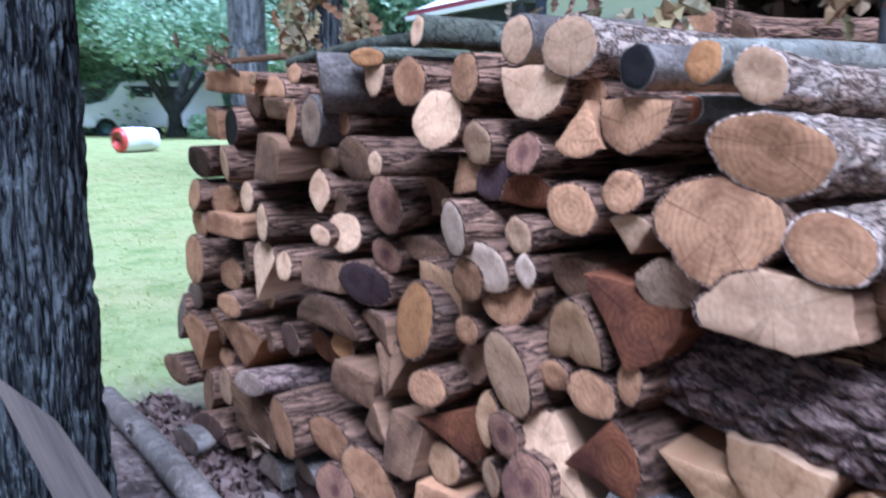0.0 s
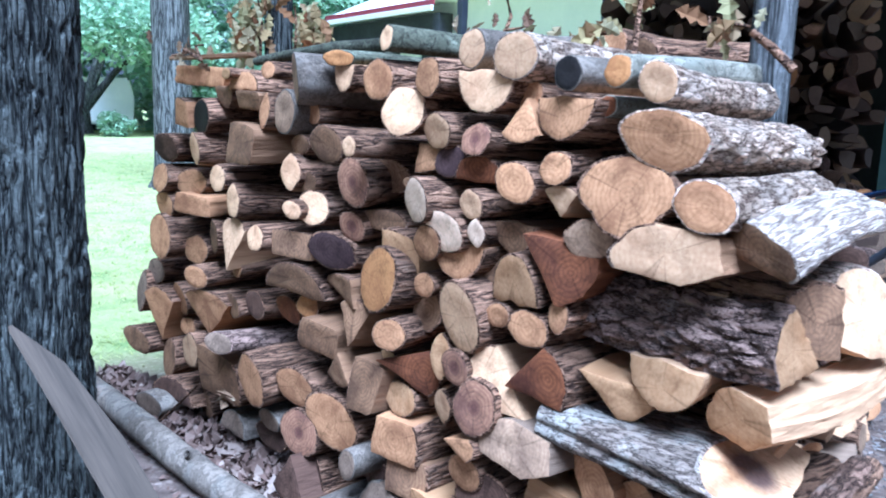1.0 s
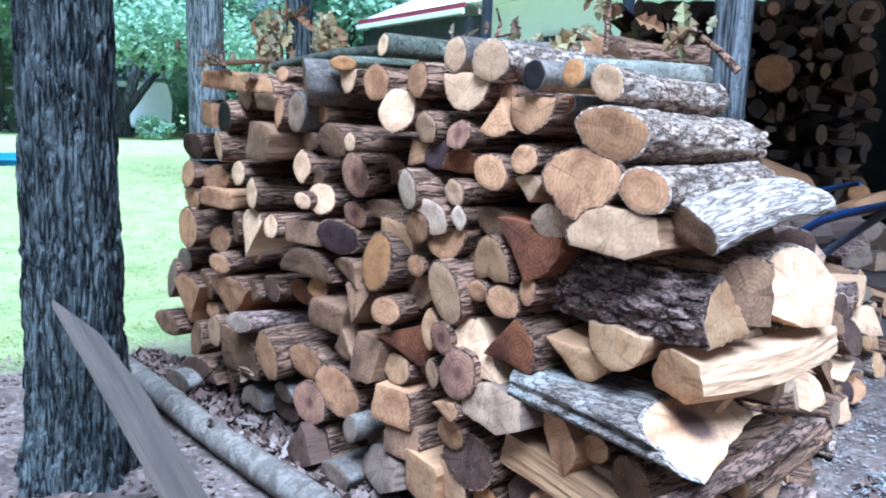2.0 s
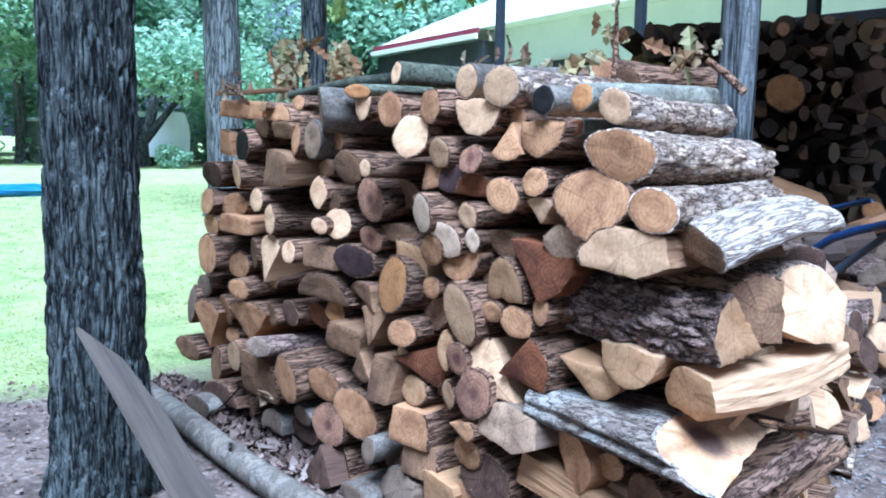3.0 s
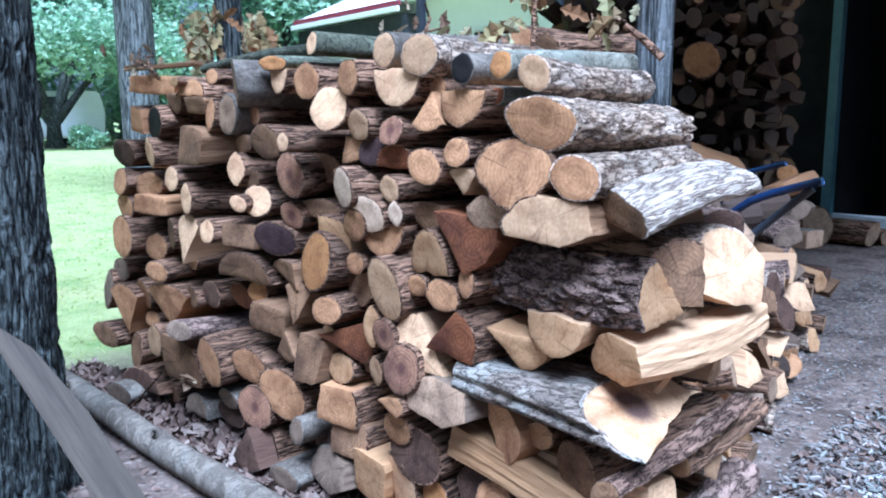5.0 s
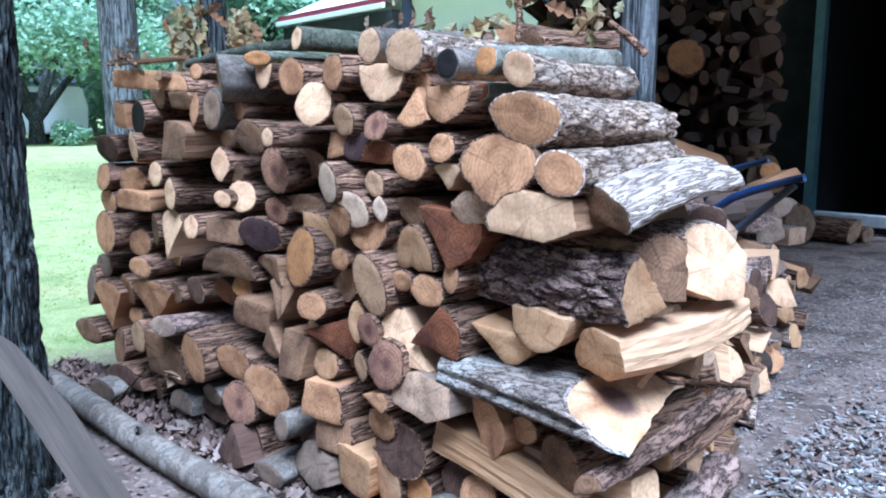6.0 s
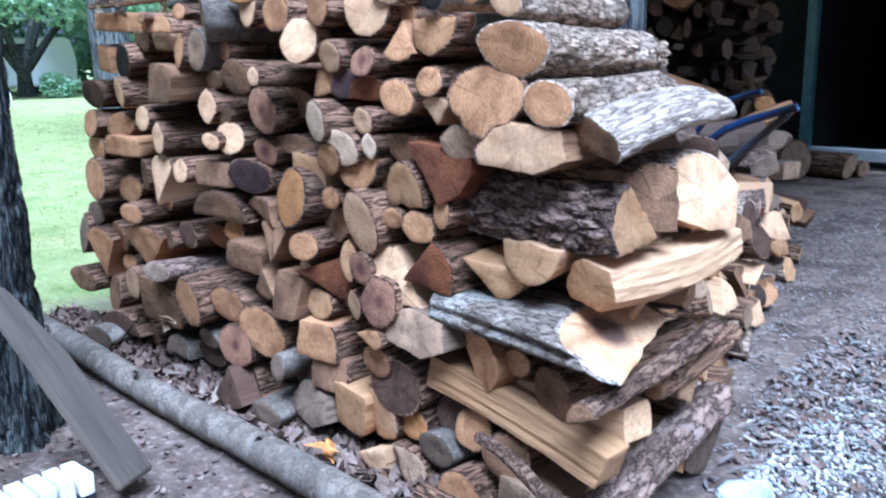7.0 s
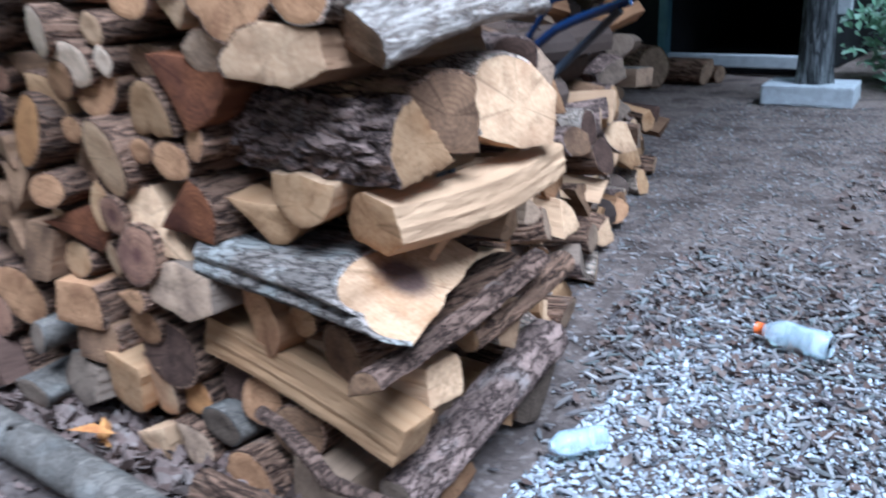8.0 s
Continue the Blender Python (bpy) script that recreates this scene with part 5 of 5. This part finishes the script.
def foot_litter(rng):
    x = rng.uniform(-2.0, 0.45)
    y = -0.17 + 0.17 * rng.random() ** 0.8
    return x, y, ground_height(x, y) + 0.005 + rng.random() * 0.05 * (0.4 + 0.6 * (y + 0.17) / 0.17)


scatter("leaf_litter", "curled brown dead leaves along the foot of the woodpile", "leaves", 2800, foot_litter, (0.014, 0.036), LITTER, 11, thick=0, curl=0.6, flat=0.9)
scatter("leaf_litter", "scattered dry brown leaf fragments on the bare earth", "leaves", 2200, spot(-2.4, 0.9, -1.4, -0.2), (0.006, 0.018), LITTER, 12, thick=0, curl=0.4, flat=0.5)


def chip_spot(rng):
    x, y = 0.35 + 1.5 * rng.random(), rng.gauss(1.15, 0.36)
    if x < 0.5 - 0.25 * max(0, y - 0.6):
        return None
    return x, y, ground_height(x, y) + rng.random() * 0.02


def gravel_spot(rng):
    x, y = 0.5 + 2.2 * rng.random() ** 1.3, rng.uniform(-0.9, 1.35)
    thin = (y - 0.55 - 0.45 * x) / 0.5 + 0.6 * noise.noise(Vector((x * 3, y * 3, 0)))
    far = max(0.0, (x - 1.45) / 0.9, (-0.15 - y) / 0.6) + 0.35 * noise.noise(Vector((x * 2, y * 2, 5)))
    if x < 0.57 or rng.random() < max(thin, far):
        return None
    return x, y, ground_height(x, y) + rng.random() * 0.012


scatter("wood_chips", "grey and brown bark chips and splinters strewn on the earth", "wood chips", 5200, chip_spot, (0.004, 0.017), CHIPS, 13, thick=0.3, long=3.2, flat=0.4)
scatter("gravel", "pale grey gravel and bleached chips beside the woodpile", "gravel", 42000, gravel_spot, (0.002, 0.0105), STONES, 14, thick=0.3, long=1.0, flat=0.8)
scatter("wood_chips", "bleached flakes and shards of wood among the gravel", "wood chips", 2400, gravel_spot, (0.004, 0.015), SHARDS, 18, thick=0.16, long=3.4, flat=0.5)
scatter("wood_chips", "small crumbs of bark and wood on the trodden path", "wood chips", 17000, spot(-0.6, 2.4, 0.6, 5.0), (0.003, 0.011), CHIPS, 15, thick=0.4, long=2.0, flat=0.3)


def bottle(x, y, heading, scale, cap_mat, label):
    m, nt, b = nodes("clear_plastic", 0.12)
    b.inputs["Base Color"].default_value = (0.85, 0.93, 0.95, 1)
    b.inputs["Transmission Weight"].default_value = 0.75
    b.inputs["IOR"].default_value = 1.2
    t = thing("bottle", label, "bottle", pose(x, y, 0.035 * scale + 0.008, 0, 0, heading))
    part("shell", tube([(0, d * scale, 0) for d in (0, .004, .03, .06, .1, .13, .15, .165)], [r * scale for r in (.028, .034, .036, .032, .036, .034, .022, .013)], m, 16, "shell", 0.12, 30), t, "crumpled clear plastic")
    if cap_mat:
        part("cap", tube([(0, d * scale, 0) for d in (.163, .185)], [.0155 * scale] * 2, cap_mat, 14, "cap"), t, "orange cap")


bottle(0.945, 1.075, 82, 1.0, ORANGE_CAP, "crumpled clear plastic bottle with an orange cap on the gravel")
bottle(0.67, 0.44, 140, 0.72, None, "small crushed clear plastic bottle on the gravel")

scatter("leaf_litter", "grey-brown curled leaves among the wood chips", "leaves", 2200, chip_spot, (0.008, 0.024), LITTER, 16, thick=0, curl=0.6, flat=0.7)
scatter("leaf_litter", "bleached leaf scraps lying on the gravel", "leaves", 1500, gravel_spot, (0.007, 0.018), SHARDS, 19, thick=0, curl=0.6, flat=0.6)


# ---- dry leafy twigs caught on top of the row ----
def dry_twig(base, tips, seed, green, label, size=(0.02, 0.036), per=2):
    """A bare stem with broad curled leaves that hang from it."""
    rng = random.Random(seed)
    t = thing("dry_twig", label, "twig", Matrix.Translation(base))
    pts = []
    for e in tips:
        e = Vector(e)
        mid = e * 0.5 + Vector((rng.uniform(-.03, .03), rng.uniform(-.03, .03), 0.02))
        part("stem", tube([(0, 0, 0), mid, e], [.006, .005, .003], BARK["bark"], 6, "stem"), t)
        pts += [mid.lerp(e, k) for k in (0.2, 0.5, 0.8, 1.0)]
    v, f = [], []
    lobes = ((-1, 0, 0), (-.75, .2, .1), (-.45, .5, .05), (-.3, .28, .1), (.1, .6, -.05), (.3, .28, .08), (.65, .36, -.15), (1, 0, -.35))
    for p in pts:
        for _ in range(per):
            q = p + Vector((rng.gauss(0, .03), rng.gauss(0, .03), rng.gauss(-.015, .03)))
            s = rng.uniform(*size)
            e = Euler((rng.uniform(-1.2, 1.2), rng.uniform(0.2, 1.6), rng.uniform(0, 6.28))).to_matrix()
            curl = rng.uniform(0.2, 0.7)
            b = len(v)
            outer = [(x, y, h + curl * y * y) for x, y, h in lobes] + [(x, -y, h + curl * y * y) for x, y, h in lobes[-2:0:-1]]
            for x, y, h in outer + [(-.3, 0, -.1), (.3, 0, -.12)]:
                v.append(q + e @ Vector((x * s, y * s, h * s)))
            n = len(outer)
            for i in range(n):
                mid_ = n if v[b + i] is not None and i in (0, 1, 2, 3, n - 1, n - 2, n - 3, n - 4) else n + 1
                f.append((b + i, b + (i + 1) % n, b + mid_))
            f += [(b + n, b + n + 1, b + 4), (b + n, b + n + 1, b + n - 4)]
    part("leaves", mesh("leaves", v, f, green), t, "broad curled leaves")


WILTED = island_material("leaves_wilted", (0.34, 0.27, 0.12), (0.16, 0.07, 0.03), (0.4, 0.36, 0.2), (0.22, 0.1, 0.04), (0.3, 0.28, 0.13), through_light=0.3)
dry_twig((-1.86, 0.5, 1.2), ((-.16, 0, .18), (-.06, .02, .26), (.02, -.04, .12), (-.1, .0, .04), (-.2, .02, .1)), 41, WILTED, "tan and brown wilted leafy twig on the woodpile", (0.035, 0.06), 2)
dry_twig((-1.62, 0.5, 1.2), ((.0, 0, .2), (.1, .02, .12), (.16, 0, .06), (.05, .05, .16)), 46, WILTED, "brown wilted oak leaf twig on the woodpile", (0.03, 0.05), 2)
dry_twig((-1.32, -0.02, 1.16), ((-.12, 0, .03), (-.02, .02, .05), (-.2, 0, .02)), 42, DRY_LEAF, "dry brown oak leaf twig on the woodpile", (0.015, 0.03), 1)
dry_twig((-0.42, 0.34, 1.2), ((-.14, 0, .02), (.06, .02, .05), (.02, 0, .12)), 43, DRY_LEAF, "dry brown leafy twig on the woodpile", (0.015, 0.032), 1)
dry_twig((-0.2, 0.3, 1.18), ((-.06, 0, .04), (.1, .02, .03), (.16, .02, .04)), 47, WILTED, "tan curled leaves caught on the woodpile", (0.025, 0.045), 1)
dry_twig((0.02, 0.3, 1.17), ((.01, 0, .12), (.0, 0, .2)), 44, WILTED, "yellow drooping leaf twig on the woodpile", (0.02, 0.042), 1)
dry_twig((0.2, 0.3, 1.2), ((.02, 0, .04), (.07, .02, .02)), 45, WILTED, "curled yellowing leaves beside the slim tree", (0.02, 0.04), 1)
thing("stick", "short grey stick leaning on the slim tree", "stick", pose(0, 0, 0), tube([(0.3, 0.27, 1.205), (0.335, 0.29, 1.175), (0.375, 0.3, 1.135)], [.007, .009, .009], BARK["bark"], 10, "stick", 0.15, 20))


def green_bough():
    """A leafy bough that hangs down behind the pile."""
    b = thing("bough", "yellow-green leafy bough hanging over the woodpile", "bough", pose(0, 0, 0))
    rng = random.Random(61)
    for x0, x1 in ((-3.3, -2.2), (-2.6, -1.7)):
        part("stem", tube([(-1.97, 0.7, 2.3), ((x0 + x1) / 2, 1.2, 2.05), (x1, 1.5, 1.84)], [.02, .012, .006], BARK["bark"], 8, "stem", 0.2), b)
    v, f = crown(rng, [(rng.uniform(-3.2, -1.6), 1.5 + rng.uniform(-.25, .3), rng.uniform(1.78, 2.05), rng.uniform(.06, .13)) for _ in range(26)], 22, 0.045)
    part("leaves", mesh("leaves", v, f, LEAF_YELLOW), b, "yellow-green leaves")


green_bough()
v_, f_ = crown(random.Random(3), [(0, 0, 0, 0.05)], 4, 0.04)
thing("fallen_leaf", "orange fallen leaf on the leaf litter", "leaf", pose(-0.215, -0.14, 0.03), mesh("fallen_leaf", v_, f_, LEAF_MAPLE))

thing("root", "bare curved brown root lying at the stack foot", "root", pose(0, 0, 0), tube([(0.279, -0.090, 0.220), (0.352, -0.110, 0.224), (0.427, -0.130, 0.214), (0.497, -0.150, 0.193), (0.594, -0.160, 0.205), (0.657, -0.150, 0.204)], [.012, .014, .015, .014, .012, .009], BARK["red"], 9, "root", 0.2, 20))
thing("twig", "thin bare twig leaning on the felled limb", "twig", pose(0, 0, 0), tube([(-1.420, -0.160, 0.030), (-1.371, -0.140, 0.030), (-1.181, -0.100, 0.197)], [.004, .0035, .003], BARK["bark"], 6, "twig"))
v_, f_ = crown(random.Random(9), [(0, 0, 0, 0.03), (0, 0, -0.035, 0.025)], 3, 0.03)
thing("dead_leaf", "reddish brown dead leaf hanging on the woodpile", "leaf", pose(-0.986, -0.120, 0.232), mesh("dead_leaf", v_, f_, DRY_LEAF))


def weeds(x, y, n, seed):
    rng = random.Random(seed)
    v, f = crown(rng, [(rng.gauss(0, .12), rng.gauss(0, .12), rng.uniform(.02, .1), .09) for _ in range(n)], 26, 0.022)
    thing("weed", "low green weed growing at the edge of the path", "weed", pose(x, y, ground_height(x, y)), mesh("weed", v, f, LEAF))


for i, (x, y) in enumerate(((1.45, 2.75), (1.3, 3.4), (1.6, 3.9), (1.05, 4.6), (1.2, 5.2))):
    weeds(x, y, 7, 300 + i)
scatter("leaf_litter", "dark dead leaves beside the shed", "leaves", 1600, spot(0.6, 2.6, 2.2, 6.0), (0.012, 0.035), LITTER, 17, thick=0, curl=0.5, flat=0.6)
